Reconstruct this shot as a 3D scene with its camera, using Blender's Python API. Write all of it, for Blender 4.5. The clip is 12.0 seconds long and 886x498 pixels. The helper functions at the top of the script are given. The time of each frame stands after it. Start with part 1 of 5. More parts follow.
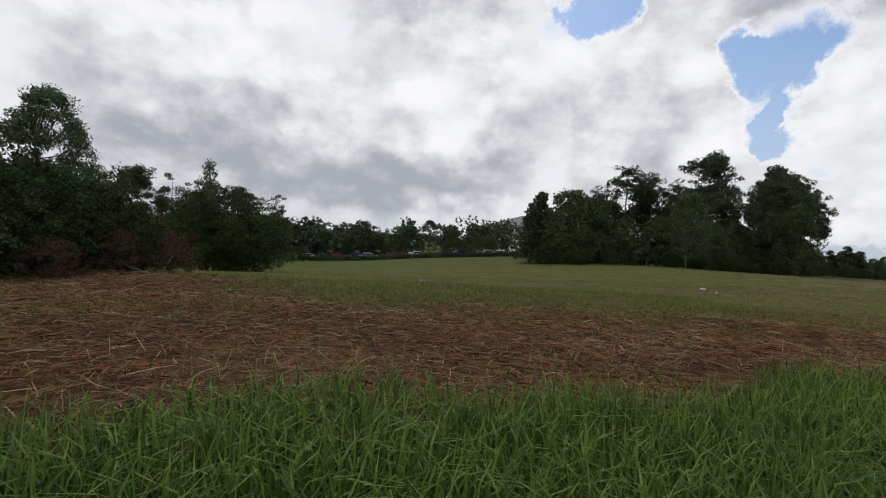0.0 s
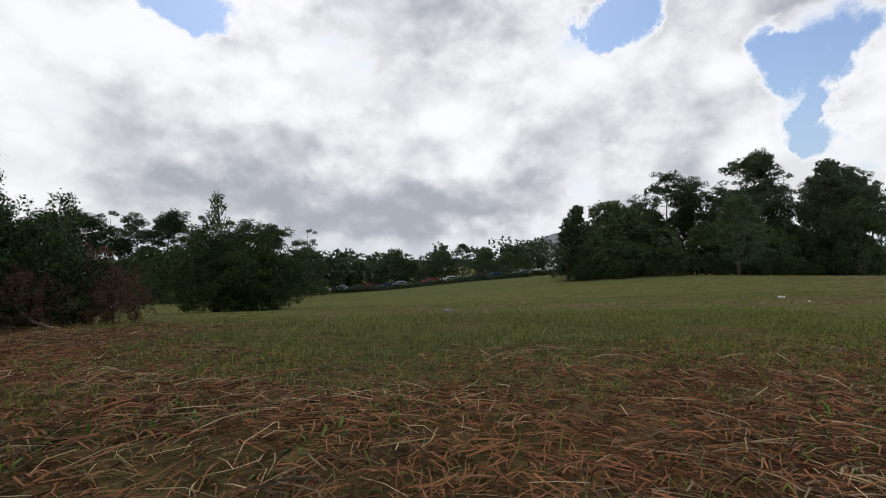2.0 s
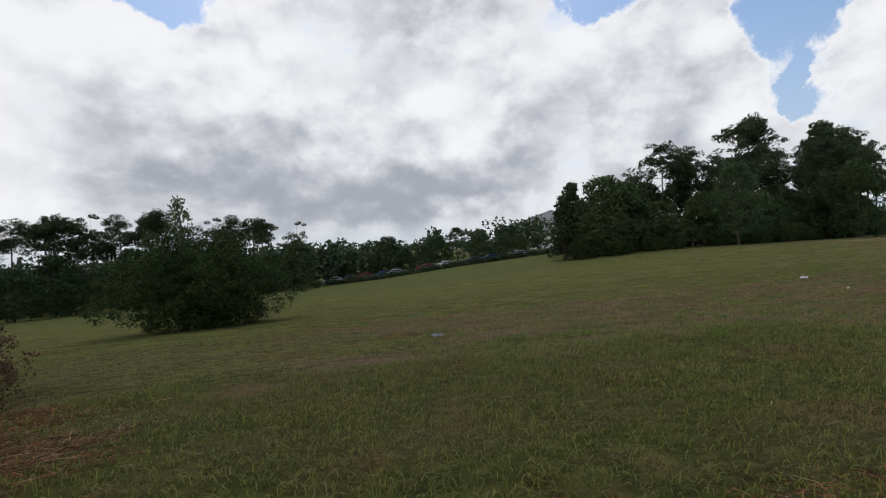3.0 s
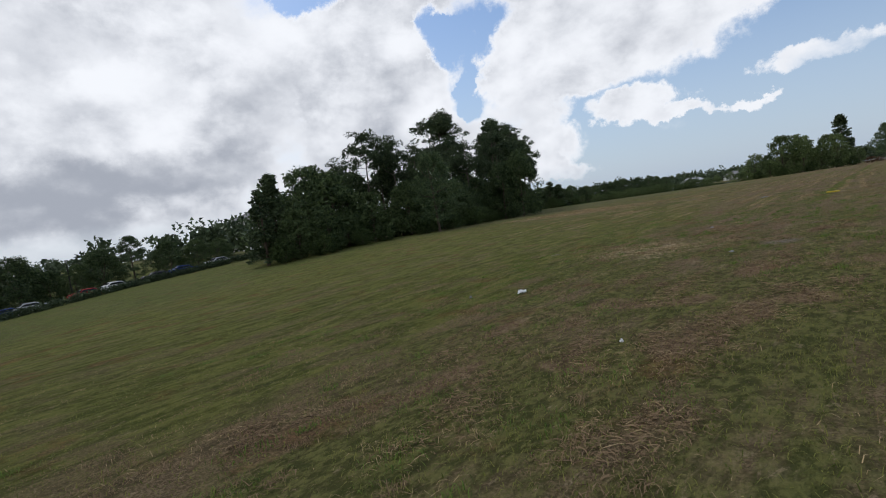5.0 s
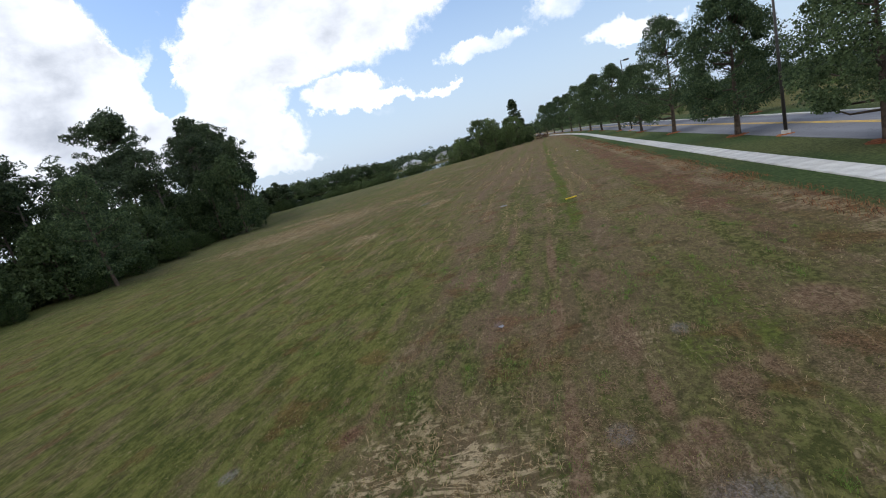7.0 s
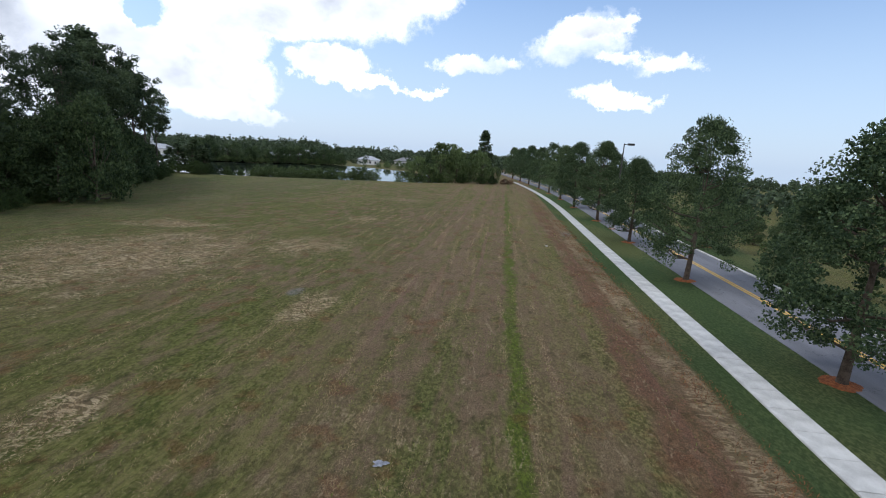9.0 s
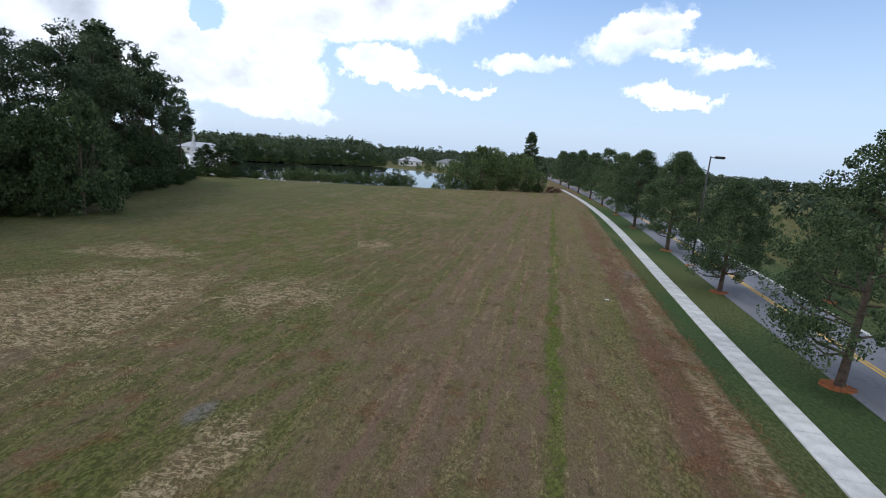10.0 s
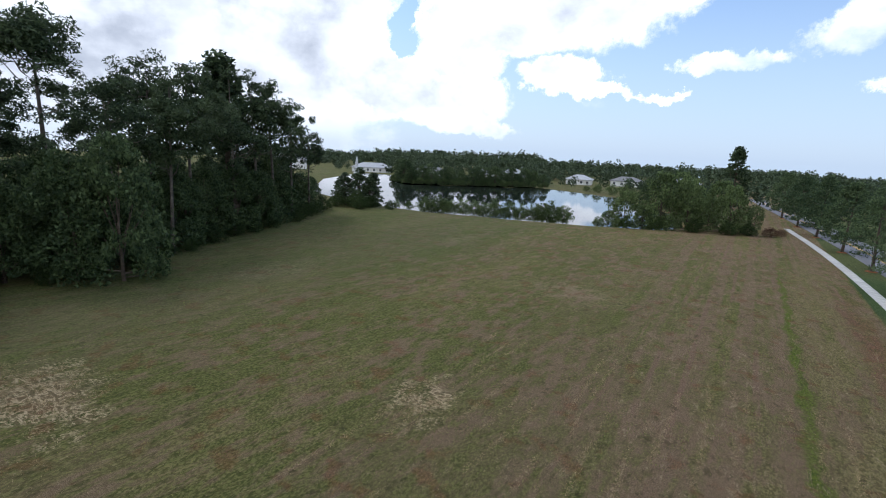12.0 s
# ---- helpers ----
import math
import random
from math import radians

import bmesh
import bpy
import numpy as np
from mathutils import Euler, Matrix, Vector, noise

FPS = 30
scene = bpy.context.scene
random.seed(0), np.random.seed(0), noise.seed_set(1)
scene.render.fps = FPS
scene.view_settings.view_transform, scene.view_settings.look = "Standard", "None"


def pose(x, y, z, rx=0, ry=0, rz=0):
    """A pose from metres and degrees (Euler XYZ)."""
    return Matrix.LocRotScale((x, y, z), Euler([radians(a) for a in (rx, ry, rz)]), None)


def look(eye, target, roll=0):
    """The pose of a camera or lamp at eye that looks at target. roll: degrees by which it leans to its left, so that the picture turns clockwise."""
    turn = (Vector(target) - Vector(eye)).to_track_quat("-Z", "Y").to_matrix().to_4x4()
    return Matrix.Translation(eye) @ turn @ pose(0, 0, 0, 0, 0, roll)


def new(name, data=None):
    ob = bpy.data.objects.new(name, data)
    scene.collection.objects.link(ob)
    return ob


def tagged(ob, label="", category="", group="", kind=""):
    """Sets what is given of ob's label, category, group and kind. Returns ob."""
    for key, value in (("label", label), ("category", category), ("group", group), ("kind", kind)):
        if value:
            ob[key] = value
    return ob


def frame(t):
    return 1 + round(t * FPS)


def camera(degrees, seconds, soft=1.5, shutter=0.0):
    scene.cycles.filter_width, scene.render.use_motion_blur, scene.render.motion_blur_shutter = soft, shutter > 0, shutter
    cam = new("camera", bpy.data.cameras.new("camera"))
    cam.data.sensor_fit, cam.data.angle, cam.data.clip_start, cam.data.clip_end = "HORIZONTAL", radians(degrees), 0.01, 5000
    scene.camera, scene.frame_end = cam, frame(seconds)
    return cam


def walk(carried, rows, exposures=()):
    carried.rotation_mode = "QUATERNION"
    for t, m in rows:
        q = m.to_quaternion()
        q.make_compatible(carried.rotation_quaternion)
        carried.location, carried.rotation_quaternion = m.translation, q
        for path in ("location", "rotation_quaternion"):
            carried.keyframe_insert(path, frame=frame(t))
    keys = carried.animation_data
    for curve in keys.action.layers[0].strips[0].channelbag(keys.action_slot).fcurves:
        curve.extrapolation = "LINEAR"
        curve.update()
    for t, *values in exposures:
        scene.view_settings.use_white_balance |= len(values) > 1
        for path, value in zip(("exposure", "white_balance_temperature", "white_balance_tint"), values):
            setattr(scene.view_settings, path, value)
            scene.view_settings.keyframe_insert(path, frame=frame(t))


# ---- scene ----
cam = camera(85.7, 12.0, soft=1.05)

PATH = [
    (0.0, -0.02, 0.01, 0.70, 88.63, -3.60, 71.57),
    (0.5, -0.41, 0.05, 1.06, 84.43, -2.93, 76.75),
    (1.0, -0.91, 0.32, 0.77, 87.26, -1.77, 74.49),
    (1.5, -1.42, 0.52, 0.66, 89.68, 1.07, 75.19),
    (2.0, -2.06, 0.85, 0.59, 91.46, 0.40, 75.68),
    (2.5, -2.84, 1.29, 0.72, 92.40, 0.01, 76.13),
    (2.7, -3.17, 1.32, 0.91, 90.47, 1.85, 76.83),
    (4.3, -7.68, 5.20, 1.45, 89.30, 11.19, 66.19),
    (4.5, -8.50, 6.15, 1.48, 87.88, 9.69, 63.18),
    (5.0, -10.16, 8.46, 1.46, 85.22, 8.03, 42.76),
    (5.5, -11.40, 10.95, 1.66, 83.25, 10.95, 26.20),
    (6.0, -12.50, 13.86, 1.84, 82.45, 11.10, 16.19),
    (6.5, -13.07, 16.73, 2.46, 82.22, 10.18, 15.38),
    (7.0, -13.87, 19.77, 3.76, 77.78, 14.32, 10.99),
    (7.2, -14.16, 21.14, 3.97, 77.75, 16.38, 10.31),
    (8.8, -14.50, 37.68, 7.26, 78.03, -0.48, 6.45),
    (9.0, -14.32, 39.76, 7.58, 78.13, -3.49, 7.20),
    (9.5, -14.27, 46.27, 8.17, 78.06, -5.46, 9.96),
    (10.0, -14.45, 52.36, 8.91, 77.72, -3.95, 12.66),
    (10.5, -15.06, 58.99, 9.50, 77.88, -3.67, 14.19),
    (11.0, -15.90, 65.15, 10.15, 78.26, -3.17, 18.56),
    (11.5, -16.82, 71.61, 11.26, 78.21, -2.80, 20.85),
    (12.0, -17.60, 78.70, 12.35, 77.95, -2.60, 33.15),
]
walk(cam, [(t, pose(*p)) for t, *p in PATH],
     [(0.0, -0.62, 6450, 10), (0.6, -0.5, 6450, 10), (1.2, -0.42, 6450, 10), (2.5, -0.64, 6400, 10), (4.5, -0.68, 6250, 10), (6.0, -0.4, 6150, 10), (9.0, -0.2, 5880, 10), (12.0, -0.16, 5780, 10)])


# ---- world, sun, exposure ----
def node(nt, kind, **values):
    n = nt.nodes.new("ShaderNode" + kind)
    for key, value in values.items():
        if key in n.bl_rna.properties.keys():
            setattr(n, key, value)
        else:
            n.inputs[key.replace("_", " ")].default_value = value
    return n


class Net:
    """Small helper to write node sums as plain calls."""

    def __init__(self, nt):
        self.nt = nt

    def put(self, socket, value):
        if isinstance(value, bpy.types.NodeSocket):
            self.nt.links.new(value, socket)
        else:
            socket.default_value = value

    def math(self, op, a, b=0.0, clamp=False):
        n = node(self.nt, "Math", operation=op, use_clamp=clamp)
        self.put(n.inputs[0], a)
        self.put(n.inputs[1], b)
        return n.outputs[0]

    def vmath(self, op, a, b=(0, 0, 0)):
        n = node(self.nt, "VectorMath", operation=op)
        self.put(n.inputs[0], a)
        self.put(n.inputs[1], b)
        return n.outputs["Value"] if op in ("DOT_PRODUCT", "LENGTH", "DISTANCE") else n.outputs[0]

    def step(self, v, lo, hi, a=0.0, b=1.0):
        n = node(self.nt, "MapRange", interpolation_type="SMOOTHSTEP")
        self.put(n.inputs["Value"], v)
        for key, value in (("From Min", lo), ("From Max", hi), ("To Min", a), ("To Max", b)):
            n.inputs[key].default_value = value
        return n.outputs[0]

    def noise(self, v, scale, detail=4.0, rough=0.55, distort=0.0):
        n = node(self.nt, "TexNoise")
        self.put(n.inputs["Vector"], v)
        n.inputs["Scale"].default_value, n.inputs["Detail"].default_value = scale, detail
        n.inputs["Roughness"].default_value, n.inputs["Distortion"].default_value = rough, distort
        return n.outputs[0]

    def scaled(self, v, x, y, z):
        return self.vmath("MULTIPLY", v, (x, y, z))

    def mix(self, f, a, b):
        n = node(self.nt, "Mix", data_type="RGBA")
        self.put(n.inputs[0], f)
        for socket, value in ((n.inputs[6], a), (n.inputs[7], b)):
            self.put(socket, value if isinstance(value, bpy.types.NodeSocket) else (*value, 1))
        return n.outputs[2]

    def split(self, v):
        n = node(self.nt, "SeparateXYZ")
        self.put(n.inputs[0], v)
        return n.outputs

    def join(self, x, y, z):
        n = node(self.nt, "CombineXYZ")
        for k, v in enumerate((x, y, z)):
            self.put(n.inputs[k], v)
        return n.outputs[0]


SUN_DIR = Vector((-0.62, 0.06, 0.78)).normalized()
sky_world = bpy.data.worlds.new("sky")
scene.world = sky_world
sky_world.use_nodes = True
wt = sky_world.node_tree
wt.nodes.clear()
wn = Net(wt)
sky = node(wt, "TexSky", sky_type="NISHITA", sun_disc=False)
sky.sun_elevation = math.asin(SUN_DIR.z)
sky.sun_rotation = math.atan2(SUN_DIR.x, SUN_DIR.y)
way = node(wt, "TexCoord").outputs["Generated"]
wx, wy, wz = wn.split(way)
curl = node(wt, "TexNoise")
curl.inputs["Scale"].default_value, curl.inputs["Detail"].default_value, curl.inputs["Roughness"].default_value = 6.0, 9.0, 0.68
wt.links.new(way, curl.inputs["Vector"])
warped = wn.vmath("ADD", way, wn.scaled(wn.vmath("SUBTRACT", curl.outputs[1], (0.5, 0.5, 0.5)), 0.27, 0.27, 0.14))
warp_z = wn.split(warped)[2]
# cumulus: noise over the dome, flattened, brighter where it thins towards the light above
ux, uy, uz = wn.split(warped)
azimuth = wn.math("MULTIPLY", wn.math("ARCTAN2", wn.math("MULTIPLY", ux, -1.0), uy), 57.2958)
rise = wn.math("MULTIPLY", wn.math("ARCSINE", wn.math("MINIMUM", wn.math("MAXIMUM", warp_z, -1.0), 1.0)), 57.2958)
# western cloud cover; the unseen eastern cloud is added to brighten shaded tree sides
cover = wn.math("ADD", wn.step(azimuth, 26.0, 52.0, -0.15, 0.17), wn.step(azimuth, -50.0, -85.0, 0.0, 0.24))


def heap(shift):
    """Depth of cloud: broad masses, curls, and round lumps heaped on them."""
    at = wn.scaled(wn.vmath("ADD", way, shift), 1.0, 1.0, 1.5)
    large = wn.noise(at, 2.6, 3.0, 0.5, 0.2)
    curls = wn.noise(wn.vmath("ADD", at, (5.2, 1.3, 8.1)), 6.0, 10.0, 0.58, 0.1)
    lumps = node(wt, "TexVoronoi", feature="SMOOTH_F1", normalize=True)
    wn.put(lumps.inputs["Vector"], wn.vmath("ADD", at, wn.scaled(wn.vmath("SUBTRACT", curl.outputs[1], (0.5, 0.5, 0.5)), 0.10, 0.10, 0.10)))
    lumps.inputs["Scale"].default_value, lumps.inputs["Detail"].default_value, lumps.inputs["Roughness"].default_value = 8.0, 3.0, 0.55
    lumps.inputs["Smoothness"].default_value = 0.35
    round_ = wn.math("SUBTRACT", 0.72, lumps.outputs["Distance"])
    return wn.math("ADD", wn.math("ADD", wn.math("MULTIPLY", large, 0.50), wn.math("MULTIPLY", curls, 0.34)), wn.math("MULTIPLY", round_, 0.17))


def puff(bearing, up, wide, tall, power):
    """A cloud, or with a power below nothing a gap, round a bearing and a height in degrees."""
    u = wn.math("DIVIDE", wn.math("SUBTRACT", azimuth, bearing), wide)
    v = wn.math("DIVIDE", wn.math("SUBTRACT", rise, up), tall)
    r = wn.math("ADD", wn.math("MULTIPLY", u, u), wn.math("MULTIPLY", v, v))
    return wn.step(r, 0.15, 1.5, power, 0.0)


amount = wn.math("ADD", heap((0, 0, 0)), cover)
for row in ((55, 25.0, 5.5, 3.2, -0.26), (41, 19, 2.6, 3.4, -0.20), (37.5, 12.5, 2.0, 3.0, -0.22), (29, 16, 7.5, 8.0, 0.24), (34, 25, 9, 5, 0.16), (104, 27, 6, 3, -0.22), (33, 5.0, 8.0, 3.2, 0.16),
            (21, 16.0, 14, 6.0, 0.30), (8, 20, 8, 5, 0.16), (-6.5, 11.4, 8.0, 3.0, 0.27), (-9.5, 14.0, 3.0, 2.0, 0.16), (4, 9.6, 5.5, 1.5, 0.24), (-10, 6.4, 5.0, 1.3, 0.28), (-14, 9.4, 4.5, 1.2, 0.18), (20, 8.2, 5.5, 1.7, 0.26), (15.5, 6.6, 3.2, 1.0, 0.24),
            (10, 6.9, 2.6, 0.8, 0.24), (36, 7.0, 9, 4.0, 0.15), (30, 2.5, 6, 1.2, 0.16), (48, 15, 9, 11, 0.14), (27, 24, 9, 3.5, 0.12)):
    amount = wn.math("ADD", amount, puff(*row))
dense = wn.step(amount, 0.465, 0.595)
above = wn.math("ADD", heap((-0.022, 0.0, 0.040)), cover)
lit = wn.math("SUBTRACT", wn.math("ADD", heap((0, 0, 0)), cover), above)
belly = wn.noise(wn.vmath("ADD", wn.scaled(way, 1, 1, 1.35), (2.7, 4.1, 0.6)), 2.9, 3.5, 0.45, 0.35)
west = wn.vmath("DOT_PRODUCT", way, (-0.93, 0.37, 0.0))
grey = wn.math("ADD", wn.math("ADD", wn.math("MULTIPLY", lit, 2.9), wn.math("SUBTRACT", 0.5, belly)), wn.step(west, 0.3, 0.85, 0.20, -0.05))
for row in ((82, 22, 9, 6, -0.12), (104, 10, 12, 5, -0.13), (84, 5.5, 34, 4.5, -0.26), (78, 27, 12, 5, -0.2), (47, 12, 8, 6, 0.16), (54, 19, 12, 7, 0.16), (60, 16, 6, 4, -0.06), (73, 15, 7, 4, 0.08), (90, 16, 5, 3, 0.08)):
    grey = wn.math("ADD", grey, puff(*row))
thick = wn.math("MULTIPLY", wn.step(grey, 0.26, -0.50), wn.step(amount, 0.53, 0.66))
bright = wn.step(west, 0.3, 0.95, 0.98, 1.02)
cloud = wn.vmath("MULTIPLY", wn.mix(thick, (14.2, 14.2, 14.4), (5.9, 6.2, 6.9)), wn.join(bright, bright, bright))
haze = wn.step(wz, -0.02, 0.42, 0.80, 0.05)
blue = wn.mix(haze, wn.vmath("MULTIPLY", sky.outputs[0], (1.6, 1.75, 1.9)), (7.6, 8.8, 10.4))
shade = wn.mix(wn.math("MULTIPLY", dense, wn.step(wz, 0.0, 0.06, 0.3, 1.0)), blue, cloud)
back = node(wt, "Background", Strength=0.1)
wt.links.new(shade, back.inputs["Color"])
wt.links.new(back.outputs[0], node(wt, "OutputWorld").inputs["Surface"])

sun = new("sun", bpy.data.lights.new("sun", "SUN"))
sun.data.energy, sun.data.angle, sun.data.color = 1.2, radians(14), (1.0, 0.95, 0.87)
sun.matrix_world = look(SUN_DIR * 60, (0, 0, 0))


# ---- materials ----
def material(name, rough=0.8, bump=0.0):
    m = bpy.data.materials.new(name)
    m.use_nodes = True
    n = Net(m.node_tree)
    bsdf = m.node_tree.nodes["Principled BSDF"]
    bsdf.inputs["Roughness"].default_value = rough
    bsdf.inputs["Specular IOR Level"].default_value = 0.25
    return m, n, bsdf


def relief(n, bsdf, height, strength, distance):
    b = node(n.nt, "Bump", Strength=strength, Distance=distance)
    n.put(b.inputs["Height"], height)
    n.put(bsdf.inputs["Normal"], b.outputs[0])


def surface(name, dark, light, scale=3.0, fine=40.0, rough=0.8, bump=0.3, metal=0.0, dist=0.01):
    """A plain worn surface: two colours mixed at two scales, with fine relief."""
    m, n, bsdf = material(name, rough)
    at = node(n.nt, "TexCoord").outputs["Object"]
    a, b = n.noise(at, scale, 5.0), n.noise(at, fine, 3.0)
    f = n.math("ADD", n.math("MULTIPLY", a, 0.65), n.math("MULTIPLY", b, 0.35))
    r = node(n.nt, "ObjectInfo").outputs["Random"]
    f = n.math("ADD", n.step(f, 0.32, 0.68), n.math("MULTIPLY", n.math("SUBTRACT", r, 0.5), 0.35), True)
    n.put(bsdf.inputs["Base Color"], n.mix(f, dark, light))
    bsdf.inputs["Metallic"].default_value = metal
    relief(n, bsdf, b, bump, dist)
    return m


def leafy(name, dark, light, clear=0.3, rough=0.6, brown=None):
    """Leaves: each one a little different, light shining through."""
    m, n, bsdf = material(name, rough)
    bsdf.inputs["Specular IOR Level"].default_value = 0.15
    at = node(n.nt, "TexCoord").outputs["Object"]
    island = node(n.nt, "NewGeometry").outputs["Random Per Island"]
    r = node(n.nt, "ObjectInfo").outputs["Random"]
    f = n.math("ADD", n.math("MULTIPLY", island, 0.68), n.math("MULTIPLY", n.noise(at, 0.9, 3.0), 0.36))
    f = n.math("ADD", f, n.math("MULTIPLY", n.math("SUBTRACT", r, 0.5), 0.3))
    colour = n.mix(n.step(f, 0.25, 0.75), dark, light)
    if brown:
        colour = n.mix(n.step(n.noise(at, 0.7, 3.0), 0.57, 0.70), colour, brown)
    n.put(bsdf.inputs["Base Color"], colour)
    through_leaf = node(n.nt, "BsdfTranslucent")
    n.put(through_leaf.inputs["Color"], colour)
    both = node(n.nt, "MixShader", Fac=clear)
    n.nt.links.new(bsdf.outputs[0], both.inputs[1])
    n.nt.links.new(through_leaf.outputs[0], both.inputs[2])
    n.nt.links.new(both.outputs[0], n.nt.nodes["Material Output"].inputs["Surface"])
    return m


BARK = surface("bark", (0.045, 0.033, 0.025), (0.13, 0.10, 0.075), 4, 30, 0.9, 0.8, dist=0.03)
PALE_BARK = surface("pale_bark", (0.055, 0.046, 0.038), (0.15, 0.128, 0.105), 5, 35, 0.9, 0.6, dist=0.02)
OAK = leafy("oak_leaf", (0.034, 0.056, 0.024), (0.096, 0.134, 0.054), 0.28)
YOUNG_OAK = leafy("young_oak_leaf", (0.042, 0.070, 0.034), (0.126, 0.172, 0.076), 0.36)
PINE = leafy("pine_needles", (0.030, 0.047, 0.024), (0.082, 0.112, 0.052), 0.26)
SHRUB = leafy("shrub_leaf", (0.018, 0.032, 0.010), (0.066, 0.098, 0.028), 0.20)
WILLOW = leafy("shore_leaf", (0.050, 0.078, 0.030), (0.14, 0.185, 0.068), 0.34)
DEAD = leafy("withered_leaf", (0.05, 0.028, 0.018), (0.16, 0.095, 0.055), 0.15, 0.85)
FAR_WOOD = leafy("far_wood", (0.034, 0.052, 0.028), (0.085, 0.115, 0.06), 0.1)
WOOD = surface("dead_wood", (0.09, 0.065, 0.045), (0.26, 0.2, 0.14), 6, 50, 0.9, 0.5)
CONCRETE = surface("concrete", (0.36, 0.35, 0.33), (0.58, 0.57, 0.54), 1.2, 60, 0.85, 0.25, dist=0.004)
MULCH = surface("orange_mulch", (0.16, 0.05, 0.018), (0.42, 0.15, 0.05), 9, 60, 0.95, 1.0, dist=0.05)
YELLOW = surface("yellow_paint", (0.48, 0.29, 0.05), (0.66, 0.43, 0.09), 2, 60, 0.7, 0.2)
POLE = surface("bronze_paint", (0.02, 0.018, 0.016), (0.05, 0.045, 0.04), 3, 40, 0.5, 0.1)
LENS = surface("lamp_glass", (0.5, 0.5, 0.48), (0.7, 0.7, 0.68), 5, 40, 0.25, 0.0)
WHITE = surface("white_plastic", (0.62, 0.63, 0.64), (0.85, 0.85, 0.86), 8, 60, 0.6, 0.3)
GREY_FILM = surface("grey_film", (0.20, 0.21, 0.24), (0.42, 0.43, 0.47), 6, 60, 0.5, 0.4)
YELLOW_PLASTIC = surface("yellow_plastic", (0.50, 0.37, 0.025), (0.68, 0.52, 0.05), 8, 60, 0.5, 0.1)
STUCCO = surface("pale_stucco", (0.66, 0.66, 0.64), (0.82, 0.81, 0.79), 0.8, 30, 0.9, 0.1)
ROOFING = surface("grey_roof", (0.12, 0.12, 0.125), (0.24, 0.24, 0.245), 1.5, 20, 0.85, 0.3)
PALE_ROOF = surface("pale_roof", (0.30, 0.31, 0.33), (0.44, 0.45, 0.47), 1.5, 20, 0.6, 0.1)
DARK_GLASS = surface("window_glass", (0.015, 0.018, 0.022), (0.04, 0.045, 0.055), 2, 20, 0.08, 0.0)
RUBBER = surface("rubber", (0.012, 0.012, 0.012), (0.03, 0.03, 0.03), 8, 60, 0.8, 0.1)
SOIL = surface("dark_soil", (0.03, 0.02, 0.014), (0.10, 0.065, 0.045), 3, 40, 0.95, 0.8, dist=0.03)


def car_paint(name, colour):
    return surface(name, tuple(c * 0.8 for c in colour), colour, 2, 40, 0.25, 0.0)


def asphalt_material():
    m, n, bsdf = material("asphalt", 0.85)
    at = node(n.nt, "TexCoord").outputs["Object"]
    x, y, z = n.split(at)
    grain, wide = n.noise(at, 55, 3.0), n.noise(n.scaled(at, 0.5, 0.05, 1), 1.2, 5.0)
    colour = n.mix(n.step(n.math("ADD", n.math("MULTIPLY", grain, 0.4), n.math("MULTIPLY", wide, 0.6)), 0.35, 0.65), (0.135, 0.135, 0.145), (0.205, 0.205, 0.22))
    crack = n.step(n.math("ABSOLUTE", n.math("SUBTRACT", n.noise(at, 0.35, 6.0, 0.6), 0.5)), 0.0, 0.006, 1.0, 0.0)
    colour = n.mix(n.math("MULTIPLY", crack, 0.6), colour, (0.05, 0.05, 0.05))
    n.put(bsdf.inputs["Base Color"], colour)
    relief(n, bsdf, grain, 0.3, 0.004)
    return m


ASPHALT = asphalt_material()


